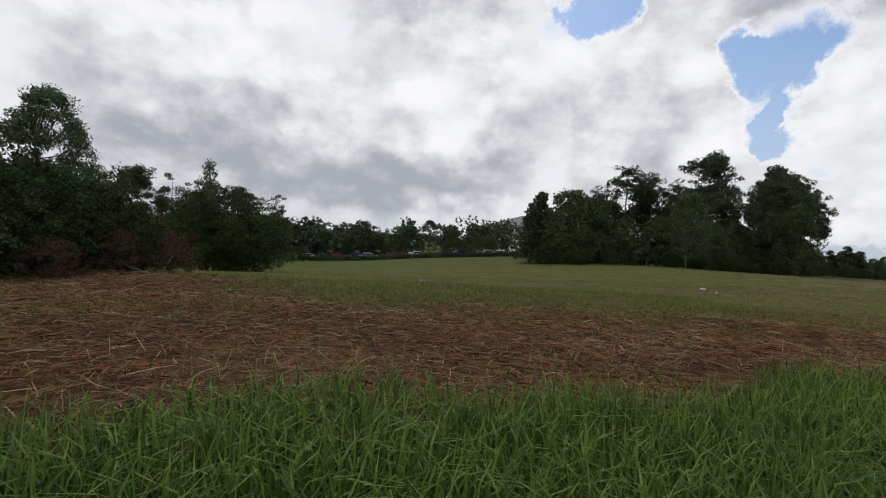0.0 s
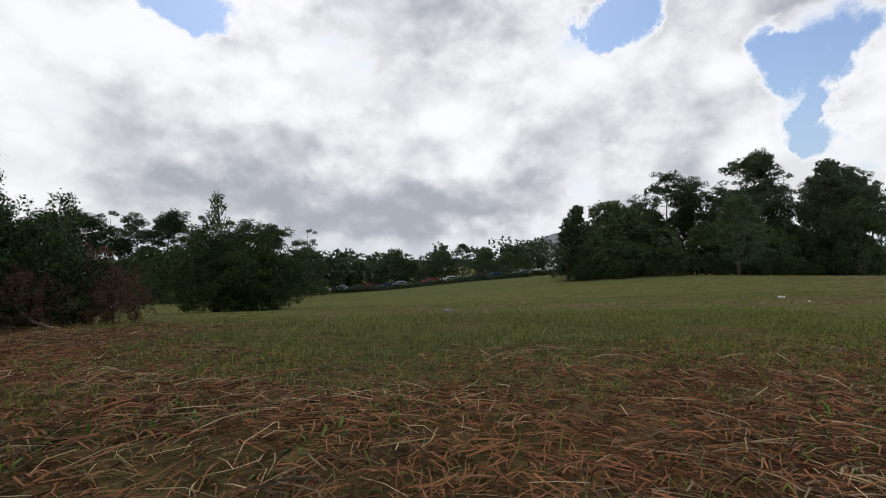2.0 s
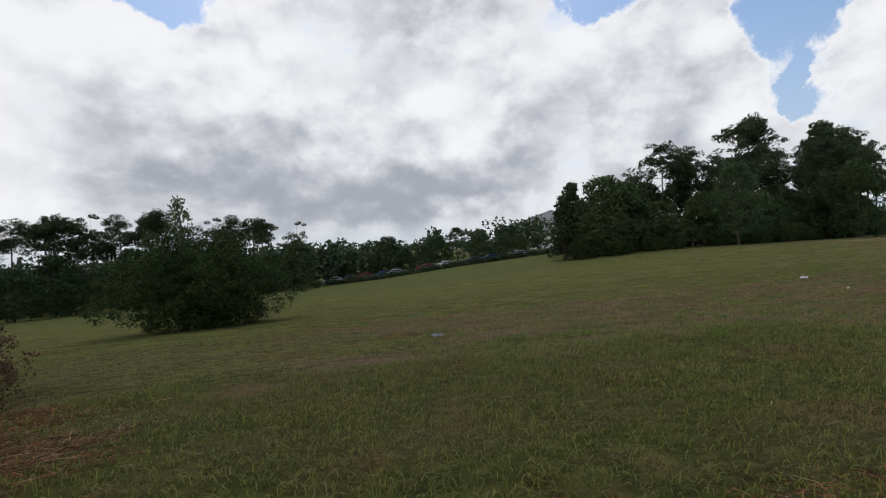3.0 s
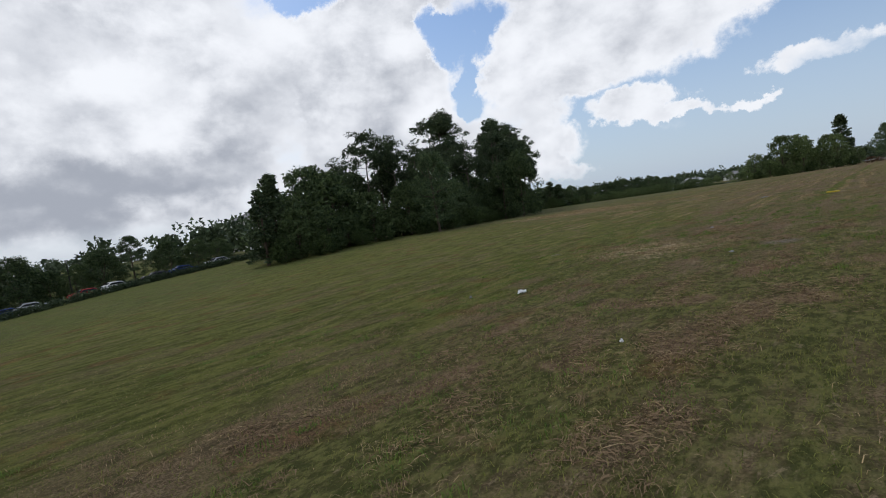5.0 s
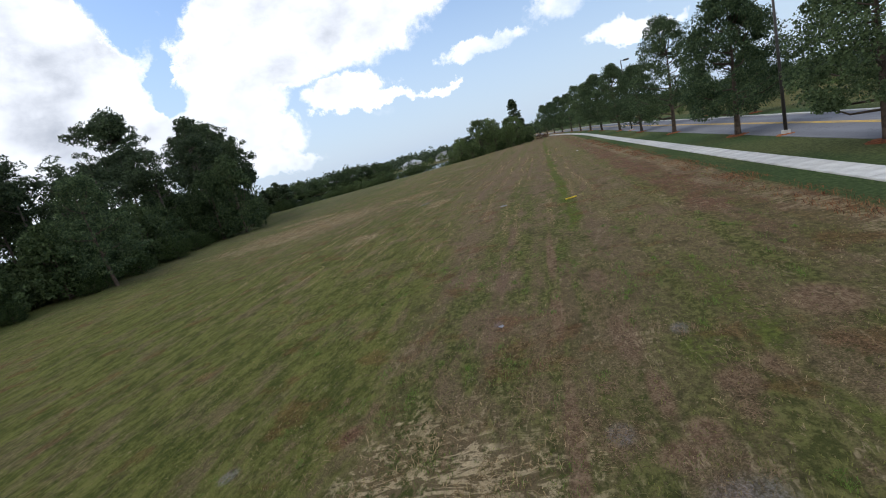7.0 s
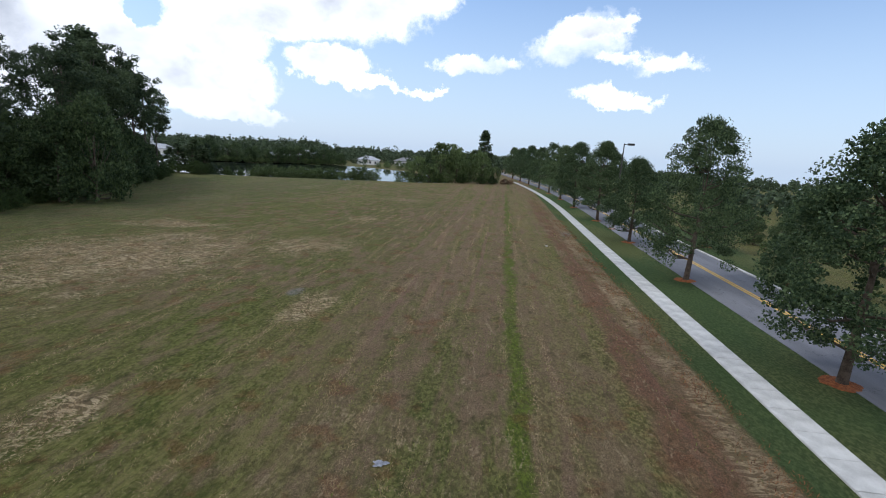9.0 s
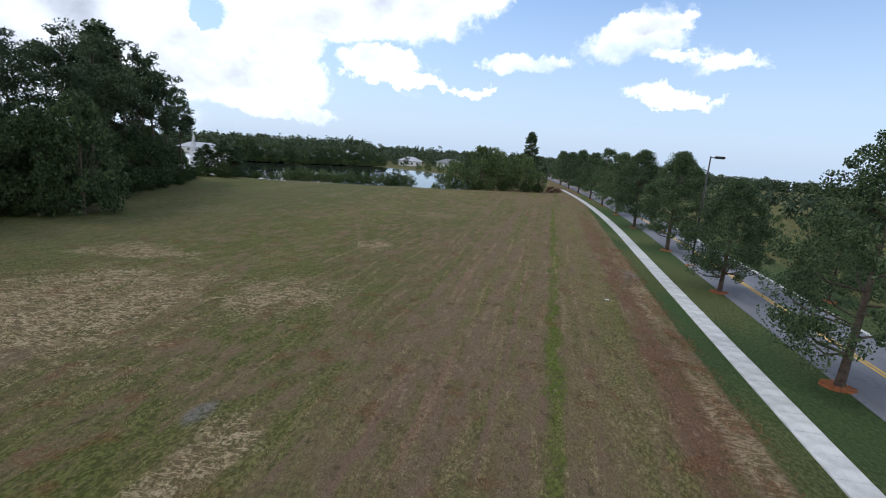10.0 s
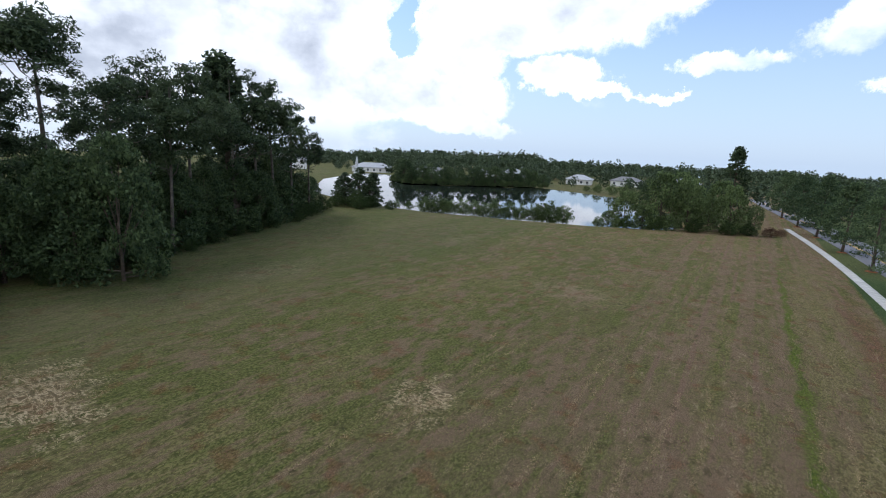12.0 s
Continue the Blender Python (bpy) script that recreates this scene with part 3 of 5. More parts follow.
def tree_meshes(kind, h, seed, far):
    """Trunk with limbs, and a crown of many leaves, for a tree of height h standing at the origin."""
    rng = np.random.default_rng(seed)
    bend = rng.normal(size=2) * 0.02 * h
    shape = {  # crown's foot, half width, clumps, leaves a clump, leaf, clump: all but the counts in heights
        "oak": (0.15, 0.34, 230, 185, 0.0140, 0.068), "airy": (0.15, 0.31, 190, 170, 0.0122, 0.062), "broad": (0.03, 0.38, 190, 60, 0.030, 0.090), "shore": (0.03, 0.42, 130, 70, 0.032, 0.100),
        "pine": (0.42, 0.17, 92, 110, 0.019, 0.048), "crown_pine": (0.55, 0.175, 96, 110, 0.018, 0.046), "spire": (0.05, 0.2, 150, 60, 0.026, 0.05),
        "sapling": (0.30, 0.15, 46, 26, 0.026, 0.075), "shrub": (0.02, 0.62, 230, 64, 0.032, 0.105), "willow": (0.02, 0.58, 200, 70, 0.030, 0.115), "dead": (0.02, 0.62, 150, 60, 0.030, 0.12)}[kind]
    base, rx, count, per, leaf, clump = shape[0] * h, shape[1] * h, shape[2], shape[3], shape[4] * h, shape[5] * h
    if far:
        per, leaf = max(20, round(per * far * 2.1)), leaf / (far * 2.1) ** 0.42 * (0.98 if far < 0.9 else 0.92)
    mat, bark = {"oak": (YOUNG_OAK, BARK), "airy": (YOUNG_OAK, BARK), "sapling": (YOUNG_OAK, BARK), "broad": (OAK, BARK), "shore": (WILLOW, BARK), "spire": (PINE, BARK), "pine": (PINE, PALE_BARK), "crown_pine": (PINE, PALE_BARK),
                 "shrub": (SHRUB, BARK), "willow": (WILLOW, BARK), "dead": (DEAD, BARK)}[kind]
    if kind in ("oak", "airy", "broad", "shore", "sapling"):
        t = rng.uniform(0.0, 1.0, count) ** 0.85
        a = rng.uniform(0, 2 * math.pi, count)
        belly = {"oak": (0.62, 1.0, 0.93, 0.72, 0.40, 0.12), "airy": (0.70, 1.0, 0.95, 0.66, 0.50, 0.16), "sapling": (0.5, 1.0, 0.9, 0.8, 0.6, 0.2), "broad": (0.85, 1.0, 0.98, 0.85, 0.62, 0.2), "shore": (0.9, 1.0, 0.98, 0.9, 0.7, 0.25)}[kind]
        lobes = 1 + 0.16 * np.sin(3 * a + 5 * t + seed) + 0.12 * np.sin(5 * a - 7 * t)
        r = np.interp(t, (0, 0.22, 0.45, 0.68, 0.86, 1.0), belly) * rx * lobes * rng.uniform(0.35, 1.0, count) ** 0.55
        c = np.stack([np.cos(a) * r, np.sin(a) * r, base + clump * 0.5 + t * (h - base - clump)], 1)
        c[:, 2] -= 0.05 * h * (r / rx) ** 2
    elif kind in ("pine", "crown_pine"):
        span = 0.27 * h if kind == "pine" else 0.17 * h
        boughs = 17 if kind == "pine" else 14
        heart = crown_centres(rng, boughs, rx, span, h - span - clump, 0.45)
        heart[0] = (0, 0, h - clump * 1.2)
        which = rng.integers(0, boughs, count)
        c = heart[which] + rng.normal(size=(count, 3)) * np.array([0.040, 0.040, 0.024]) * h
        low = rng.uniform(0, 1, count) < 0.10
        c[low, 2] -= rng.uniform(0.05, 0.2, low.sum()) * h
        c[:, :2] += bend
    elif kind == "spire":
        t = rng.uniform(0.06, 0.98, count)
        a = rng.uniform(0, 2 * math.pi, count)
        r = (0.21 * (1 - t) ** 0.8 + 0.015) * h * rng.uniform(0.5, 1.0, count)
        c = np.stack([np.cos(a) * r, np.sin(a) * r, t * h], 1)
    else:
        c = crown_centres(rng, count, rx, h * 0.5, h * 0.42, 0.5)
        c[:, 2] = np.abs(c[:, 2]) + 0.04 * h
        a = np.arctan2(c[:, 1], c[:, 0])
        c[:, :2] *= (1 + 0.18 * np.sin(3 * a + seed) + 0.10 * np.sin(7 * a))[:, None]
        c[:, 2] *= 1 + 0.16 * np.sin(4 * a + seed * 2)
        spray = rng.uniform(0, 1, count) < 0.035
        c[spray] *= rng.uniform(1.05, 1.28, (spray.sum(), 1))
    r0 = {"oak": 0.018, "airy": 0.016, "pine": 0.010, "crown_pine": 0.010}.get(kind, 0.016) * h
    top = h * (0.93 if kind in ("pine", "crown_pine", "spire") else 0.7)
    spine = [(0, 0, -0.15), (0, 0, 0.02 * h)] + [(bend[0] * s, bend[1] * s, top * s) for s in (0.15, 0.35, 0.6, 0.8, 1.0)]
    pieces = [tube(spine, [r0 * 1.5, r0 * 1.15, r0, r0 * 0.85, r0 * 0.6, r0 * 0.4, r0 * 0.12], 8)]
    for i in rng.choice(count, min(count, 6 if kind == "spire" else 14 if far else 30), replace=False):
        p = c[i]
        z = max(base * 0.9, min(p[2] - 0.10 * h * rng.uniform(0.4, 1.4), top * 0.96)) if base > 0.1 * h else p[2] * 0.35
        s = z / top
        a0 = Vector((bend[0] * s, bend[1] * s, z))
        e = Vector(p)
        mid = a0.lerp(e, 0.55) + Vector((0, 0, -0.03 * h))
        pieces.append(tube([a0, mid, e], [r0 * 0.42 * (1 - 0.6 * s), r0 * 0.25, r0 * 0.06], 5))
    v, f = joined(pieces)
    trunk = mesh_of("trunk", v, f, bark, True)
    pts = clumps(c, clump * rng.uniform(0.55, 1.3, count), per, rng, 0.72)
    v, f = leaves_at(pts, leaf, rng, 0.38 if "pine" in kind else 0.68, 0.15, 0 < far < 0.9)
    return trunk, mesh_of("crown", v, f, mat)


TREE_BANK = {}


def tree(kind, x, y, h, label, group="", name="tree", variant=0, turn=0.0, lift=0.0, wide=1.0, far=0.0):
    """A tree of its own at a place; trees of one kind and variant share their meshes. far: share of the leaves that a distant one keeps."""
    far = far or (0.0 if math.hypot(x + 8, y - max(0, min(y, 110))) < 28 else 0.24 if y < 170 else 0.17)
    if far == 0.24 and x < -55 and 84 < y < 136:
        far = 0.42
    if far < 0.9:
        far *= 0.8 if kind in ("oak", "airy") else 0.6 if name == "shrub" else 1.0
    key = (kind, variant, far)
    if key not in TREE_BANK:
        TREE_BANK[key] = tree_meshes(kind, 10.0, 100 + 17 * variant + sum(map(ord, kind)), far)
    s = h / 10.0
    ob = thing(name, Matrix.Translation((x, y, float(height(x, y)) + lift)) @ pose(0, 0, 0, 0, 0, turn) @ Matrix.Diagonal((s * wide, s * wide, s, 1)), label,
               "tree" if name == "tree" else "shrub", group)
    child("trunk" if name == "tree" else "stem", TREE_BANK[key][0], ob)
    child("crown" if name == "tree" else "foliage", TREE_BANK[key][1], ob)
    return ob


# ---- ground ----
POND = [(-150, 196), (-118, 184), (-92, 184), (-60, 192), (-38, 199), (-30, 214), (-42, 250), (-66, 285), (-104, 300), (-125, 275), (-150, 252), (-168, 262), (-196, 300), (-215, 292), (-190, 240)]
WATER_Z = -5.0


def pond_distance(x, y):
    """Metres to the pond's edge, positive on the water."""
    x, y = np.asarray(x, float), np.asarray(y, float)
    best, inside = np.full(np.broadcast(x, y).shape, 1e9), np.zeros(np.broadcast(x, y).shape, bool)
    for (x1, y1), (x2, y2) in zip(POND, POND[1:] + POND[:1]):
        ex, ey = x2 - x1, y2 - y1
        t = np.clip(((x - x1) * ex + (y - y1) * ey) / (ex * ex + ey * ey), 0, 1)
        best = np.minimum(best, np.hypot(x - x1 - t * ex, y - y1 - t * ey))
        inside ^= ((y1 > y) != (y2 > y)) & (x < (x2 - x1) * (y - y1) / (y2 - y1 + 1e-9) + x1)
    return np.where(inside, best, -best)


def height(x, y):
    """The lie of the land."""
    x, y = np.asarray(x, float), np.asarray(y, float)
    z = np.interp(y, [-60, 0, 50, 100, 160, 220, 300, 420], [0, 0, -0.85, -1.5, -2.1, -2.6, -3.6, -4.4])
    z = z - np.interp(y, [15, 55, 95], [0.03, 0.014, 0.018]) * np.clip(-x - 4, 0, 110)
    z = z - np.interp(np.hypot(x, y), [330, 640, 900, 1500, 3600], [0, 4.3, 9, 32, 120])
    z = z - 0.05 * np.clip(x - 9, 0, 150)
    z = z - np.interp(y, [-40, -10, 6, 30, 48], [4.0, 3.2, 2.6, 1.0, 0.0]) * np.interp(-x, [8, 35, 60, 100, 140], [0, 0.5, 0.8, 1.0, 0.8])
    d = pond_distance(x, y)
    t = np.clip((d + 13) / 13, 0, 1)
    t = t * t * (3 - 2 * t)
    return z * (1 - t) + (WATER_Z + 0.15 - 1.3 * np.clip(d / 6, 0, 1)) * t


def bumps(x, y):
    """Small unevenness of the turf."""
    return 0.02 * np.sin(1.7 * x + 0.9 * np.sin(0.8 * y)) * np.sin(1.1 * y + 1.3 * np.sin(0.6 * x)) + 0.012 * np.sin(3.9 * x + 1.1 * y) * np.sin(3.1 * y - 1.7 * x)


def lines(dense_lo, dense_hi, step, reach):
    out = list(np.arange(dense_lo, dense_hi + step, step))
    d = step
    while out[-1] < reach:
        d *= 1.16
        out.append(out[-1] + d)
    d = step
    while out[0] > -reach:
        d *= 1.16
        out.insert(0, out[0] - d)
    return np.array(out)


gx, gy = lines(-62, 13, 0.75, 3600), lines(-8, 150, 0.75, 3600)
X, Y = np.meshgrid(gx, gy)
near = np.clip((170 - np.abs(Y - 60)) / 60, 0, 1) * np.clip((X + 130) / 30, 0, 1) * np.where((X > -5.5) & (X < 8.5) & (Y > -10), 0.15, 1.0)
Z = height(X, Y) + bumps(X, Y) * near
cols = len(gx)
i0 = (np.arange(len(gy) - 1)[:, None] * cols + np.arange(cols - 1)[None]).ravel()
ground = new("ground", mesh_of("ground", np.stack([X.ravel(), Y.ravel(), Z.ravel()], 1), np.stack([i0, i0 + 1, i0 + cols + 1, i0 + cols], 1), FIELD, True))
tagged(ground, "mown field of patchy green and straw-brown grass", "ground", kind="structure")

bm = bmesh.new()
bm.faces.new([bm.verts.new((x, y, WATER_Z)) for x, y in POND])
me = bpy.data.meshes.new("water")
bmesh.ops.triangulate(bm, faces=bm.faces[:])
bm.to_mesh(me)
bm.free()
me.materials.append(WATER)
tagged(new("water", me), "still dark pond reflecting sky and trees", "pond", kind="structure")


# ---- road, walk ----
def sway(y):
    """How far road and walk stand off their straight line at y."""
    y = np.asarray(y, float)
    return 5.2 * (np.clip(35 - y, 0, 60) / 35) ** 2 - 7.2e-4 * np.clip(y - 118, 0, 80) ** 2 - 0.115 * np.clip(y - 198, 0, 300)


def ribbon(name, x0, x1, y0, y1, lift, mat, label, category, step=2.0, thick=0.12, crown=0.0):
    """A strip of paving along the road, with sides."""
    ys = np.arange(y0, y1 + step, step)
    mid = (x0 + x1) / 2
    verts = []
    zs = height(sway(ys) + 3.0, ys)
    for y, s, z in zip(ys, sway(ys), zs):
        verts += [(s + x0, y, z - thick), (s + x0, y, z + lift), (s + mid, y, z + lift + crown), (s + x1, y, z + lift), (s + x1, y, z - thick)]
    k = len(ys)
    faces = [(i * 5 + j, i * 5 + j + 1, (i + 1) * 5 + j + 1, (i + 1) * 5 + j) for i in range(k - 1) for j in range(4)]
    ob = new(name, mesh_of(name, verts, [f[::-1] for f in faces], mat))
    return tagged(ob, label, category, kind="structure")


ribbon("road", 0.46, 6.9, -40, 330, 0.03, ASPHALT, "grey two-lane asphalt road with worn surface", "road", crown=0.06)
ribbon("kerb", 6.9, 7.2, -40, 330, 0.10, CONCRETE, "pale concrete kerb along the far side", "kerb")
for x in (3.42, 3.70):
    ribbon("road_marking", x, x + 0.16, -40, 330, 0.099, YELLOW, "solid yellow centre line on asphalt", "road marking", thick=-0.09)

walk_bed = tagged(new("pavement"), "pale concrete walk of square slabs between lawns", "pavement", kind="structure")
slab = bmesh.new()
box((1.22, 1.485, 0.14), (0, 0, -0.03), 0.012, slab)
slab_mesh = bpy.data.meshes.new("slab")
slab.to_mesh(slab_mesh)
slab.free()
slab_mesh.materials.append(CONCRETE)
y = -12.0
while y < 214:
    s0, s1 = float(sway(y)), float(sway(y + 1.5))
    z0, z1 = float(height(s0 - 3.4, y)), float(height(s1 - 3.4, y + 1.5))
    child("slab", slab_mesh, walk_bed, m=pose((s0 + s1) / 2 - 3.47, y + 0.75, (z0 + z1) / 2 + 0.015 + 0.004 * math.sin(7.1 * y), math.degrees(math.atan2(z1 - z0, 1.5)), 0, math.degrees(math.atan2(s0 - s1, 1.5))))
    y += 1.5

# ---- trees along the road ----
def mulch_ring(x, y, z, r=0.85):
    rng = np.random.default_rng(int(abs(y) * 10))
    bm = bmesh.new()
    centre = bm.verts.new((0, 0, 0.10))
    rings = []
    for frac, zz in ((0.45, 0.09), (0.8, 0.05), (1.0, -0.03)):
        rings.append([bm.verts.new((math.cos(a) * r * frac * rng.uniform(0.85, 1.15), math.sin(a) * r * frac * rng.uniform(0.85, 1.15), zz + rng.uniform(-0.012, 0.012))) for a in np.linspace(0, 2 * math.pi, 18, endpoint=False)])
    for k in range(18):
        bm.faces.new((centre, rings[0][k], rings[0][(k + 1) % 18]))
        for a, b in zip(rings, rings[1:]):
            bm.faces.new((a[k], b[k], b[(k + 1) % 18], a[(k + 1) % 18]))
    me = bpy.data.meshes.new("mulch_ring")
    bm.to_mesh(me)
    bm.free()
    me.materials.append(MULCH)
    ob = new("mulch_ring", me)
    ob.location = (x, y, z)
    return tagged(ob, "ring of orange wood mulch round a tree", "mulch", "mulch rings")


ROW = "young oaks along the road"
for y, h, kind, variant, turn in ((43.9, 10.0, "oak", 0, 10), (60.0, 10.8, "oak", 1, 80), (77.4, 12.3, "airy", 0, 0), (94.6, 9.4, "oak", 2, 200), (113.4, 11.8, "oak", 0, 130), (132.5, 12.2, "oak", 1, 250),
                                  (150.0, 12.0, "oak", 2, 40), (167.0, 13.0, "airy", 1, 300), (184.0, 12.2, "oak", 0, 220), (203.0, 13.0, "oak", 1, 20), (222.0, 12.5, "oak", 2, 110), (243.0, 13.0, "oak", 0, 60)):
    x = 0.35 + float(sway(y)) - (0.6 if y > 120 else 0)
    tree(kind, x, y, h, "sparse-topped young oak by the road" if kind == "airy" else "dense round young oak by the road", ROW, variant=variant, turn=turn)
    mulch_ring(x, y, float(height(x, y)))
for y, h, variant in ((79.0, 7.2, 1), (96.0, 7.0, 2)):
    tree("oak", 9.0, y, h, "small young oak across the road", "young oaks across the road", variant=variant, turn=y * 7)
    mulch_ring(9.0, y, float(height(9.0, y)), 0.7)


def street_lamp(x, y, tall):
    ob = thing("street_lamp", (x, y, float(height(x, y))), "tall dark pole with flat box lamp head", "street lamp", "street lamps along the road")
    bm = bmesh.new()
    bmesh.ops.create_cone(bm, cap_ends=True, segments=14, radius1=0.11, radius2=0.065, depth=tall, matrix=Matrix.Translation((0, 0, tall / 2)))
    part("pole", bm, POLE, ob, smooth=True)
    bm = bmesh.new()
    bmesh.ops.create_cone(bm, cap_ends=True, segments=16, radius1=0.26, radius2=0.24, depth=0.35, matrix=Matrix.Translation((0, 0, 0.12)))
    part("base", bm, CONCRETE, ob, "round concrete footing")
    part("arm", box((0.5, 0.08, 0.08), (0.28, 0, tall - 0.12), 0.01), POLE, ob)
    head = part("lamp_head", box((0.85, 0.5, 0.24), (0.85, 0, tall - 0.08), 0.05), POLE, ob)
    part("lens", box((0.62, 0.36, 0.03), (0.85, 0, tall - 0.212), 0.008), LENS, head, "flat glass lens")
    mulch_ring(x, y, float(height(x, y)), 0.6)
    return ob


for y, tall in ((54.0, 9.3), (105.2, 11.2), (156.5, 11.0)):
    street_lamp(0.9 + float(sway(y)), y, tall)


def far_wood(name, places, tall, spread, seed, label, leaf=1.1, per=110, mat=None, round_=0.42):
    """Many trees in one mesh, each a lumpy crown of coarse leaves down to the ground."""
    rng = np.random.default_rng(seed)
    pts = []
    for x, y in places:
        h = tall * rng.uniform(0.7, 1.15)
        x, y = x + rng.normal(0, spread), y + rng.normal(0, spread)
        z = float(height(x, y))
        lumps = rng.normal(size=(9, 3)) * np.array([0.23, 0.23, 0.16]) * h + np.array([x, y, z + h * 0.55])
        lumps = np.vstack([lumps, [[x, y, z + h * 0.8], [x + 0.2 * h, y, z + 0.25 * h], [x - 0.2 * h, y, z + 0.25 * h]]])
        pts.append(clumps(lumps, np.full(12, h * 0.23), per // 12, rng))
    v, f = leaves_at(np.concatenate(pts), leaf, rng, 0.85, 0.0, True)
    return tagged(new(name, mesh_of(name, v, f, mat or FAR_WOOD)), label, "trees", kind="stuff")


# ---- the wood west of the field ----
EDGE = [(-65, 37), (-62, 45), (-61, 60), (-67, 78), (-73, 92), (-75, 103), (-85, 121), (-94, 144), (-106, 162)]
WOODS = "trees of the wood beside the field"
rng = np.random.default_rng(5)
for x, y, h, kind, v in ((-67.5, 37.0, 9.5, "spire", 1), (-69.0, 39.5, 11.5, "spire", 2), (-70.4, 45.7, 12.4, "broad", 0), (-66.3, 46.8, 10.8, "broad", 1), (-69.2, 55.7, 15.7, "crown_pine", 0), (-71.7, 60.8, 14.3, "pine", 0),
                         (-68.2, 61.0, 14.9, "crown_pine", 1), (-68.8, 66.3, 14.4, "pine", 1), (-75.3, 78.2, 17.2, "pine", 2), (-76.5, 89.5, 19.5, "pine", 0), (-79.4, 104.7, 20.0, "crown_pine", 0),
                         (-85.9, 111.4, 24.6, "pine", 1), (-80.7, 111.2, 22.0, "pine", 2), (-87.3, 117.7, 24.0, "crown_pine", 1), (-90.6, 127.1, 25.6, "pine", 0), (-93.9, 134.2, 25.6, "pine", 2),
                         (-94.9, 138.6, 25.0, "crown_pine", 0), (-98.0, 145.0, 23.1, "pine", 1), (-100.6, 152.0, 20.5, "pine", 0), (-97.0, 104.0, 28.7, "crown_pine", 2), (-99.0, 131.0, 30.0, "spire", 2),
                         (-73.0, 64.5, 13.8, "pine", 2), (-72.5, 70.5, 14.6, "pine", 0), (-70.8, 51.0, 12.0, "pine", 1), (-104, 118, 26, "pine", 1), (-92, 98, 22, "pine", 2), (-84, 92, 19, "crown_pine", 1), (-108, 140, 25, "pine", 0)):
    wide = 1.3 if h == 28.7 else {"spire": 1.25, "crown_pine": 1.12}.get(kind, 1.05)
    tree(kind, x, y, h * (1.04 if "pine" in kind and y > 100 else 1.08 if "pine" in kind else 1.0), "tall dark pine with bare trunk in wood" if "pine" in kind else "dark leafy tree within the dense wood", WOODS, variant=v, turn=rng.uniform(0, 360), wide=wide)


def along(line, gap, rng, back=(0.0, 2.0)):
    """Places every so often along a line, set back to its left by a random step."""
    out = []
    for (x1, y1), (x2, y2) in zip(line, line[1:]):
        d = math.hypot(x2 - x1, y2 - y1)
        for k in range(max(1, round(d / gap))):
            t = (k + rng.uniform(0.2, 0.8)) / max(1, round(d / gap))
            b = rng.uniform(*back)
            out.append((x1 + (x2 - x1) * t - (y2 - y1) / d * b, y1 + (y2 - y1) * t + (x2 - x1) / d * b))
    return out


for i, (x, y) in enumerate(along(EDGE, 4.6, rng, (1.5, 5.0))):
    tall = np.interp(y, [20, 60, 95, 125, 160], [6.5, 7.5, 9.5, 10.5, 9.0])
    tree("broad", x, y, tall * rng.uniform(0.75, 1.15), "dense dark broadleaf tree at wood's edge", WOODS, variant=i % 3, turn=rng.uniform(0, 360))
for i, (x, y) in enumerate(along(EDGE, 6.0, rng, (8.0, 15.0))):
    tall = np.interp(y, [20, 60, 95, 125, 160], [9.5, 11.0, 12.0, 13.0, 11.5])
    tree("broad", x, y, tall * rng.uniform(0.85, 1.1), "dark broadleaf tree inside the wood", WOODS, variant=i % 3, turn=rng.uniform(0, 360), wide=0.85)
for i, (x, y) in enumerate(along(EDGE, 5.5, rng, (-1.0, 1.0))):
    tree("shrub", x, y, rng.uniform(1.8, 3.2), "dark green shrub at foot of wood", "undergrowth at the wood", name="shrub", variant=i % 2, turn=rng.uniform(0, 360))
far_wood("wood_undergrowth", along(EDGE, 2.6, rng, (5.0, 9.0)) + along(EDGE, 2.6, rng, (9.0, 18.0)), 5.5, 1.2, 77, "dense dark undergrowth inside the wood", 0.5, 480, OAK)
tree("airy", -59.4, 60.4, 12.0, "slim dark tree standing before the wood", WOODS, variant=2, turn=30)
tree("broad", -71.0, 101.0, 15.0, "vine-hung dark tree leaning from wood's edge", WOODS, variant=1, turn=80, wide=0.72)
tree("broad", -74.0, 98.0, 13.0, "vine-hung dark tree beside wood's edge", WOODS, variant=2, turn=200, wide=0.8)


# ---- thicket and bush near the start ----
NEAR = "shrubs of the thicket by the dead grass"
for x, y, h, kind, v, wide in ((-9.3, -3.5, 1.7, "shrub", 0, 1.0), (-8.9, -2.6, 1.45, "shrub", 1, 0.9), (-8.1, -3.4, 1.55, "shrub", 2, 0.9), (-7.3, -4.2, 1.8, "shrub", 0, 1.0), (-9.9, -2.4, 1.1, "dead", 0, 0.9),
                               (-9.1, -1.75, 0.75, "dead", 1, 0.9), (-8.2, -2.3, 0.7, "dead", 0, 1.0), (-7.6, -2.9, 0.65, "dead", 1, 1.0), (-7.3, -3.25, 1.25, "shrub", 1, 1.0), (-6.95, -2.65, 0.5, "dead", 0, 1.0), (-10.6, -3.9, 1.9, "shrub", 1, 1.0), (-7.0, -5.4, 2.0, "shrub", 2, 1.0)):
    tree(kind, x, y, h, "withered brown brush on dead red grass" if kind == "dead" else "dense dark green wild shrub", NEAR, name="shrub", variant=v, turn=x * 70, wide=wide)
tree("airy", -8.6, -3.35, 2.75, "small sparse tree rising from the thicket", "", variant=3, turn=40, wide=0.9)
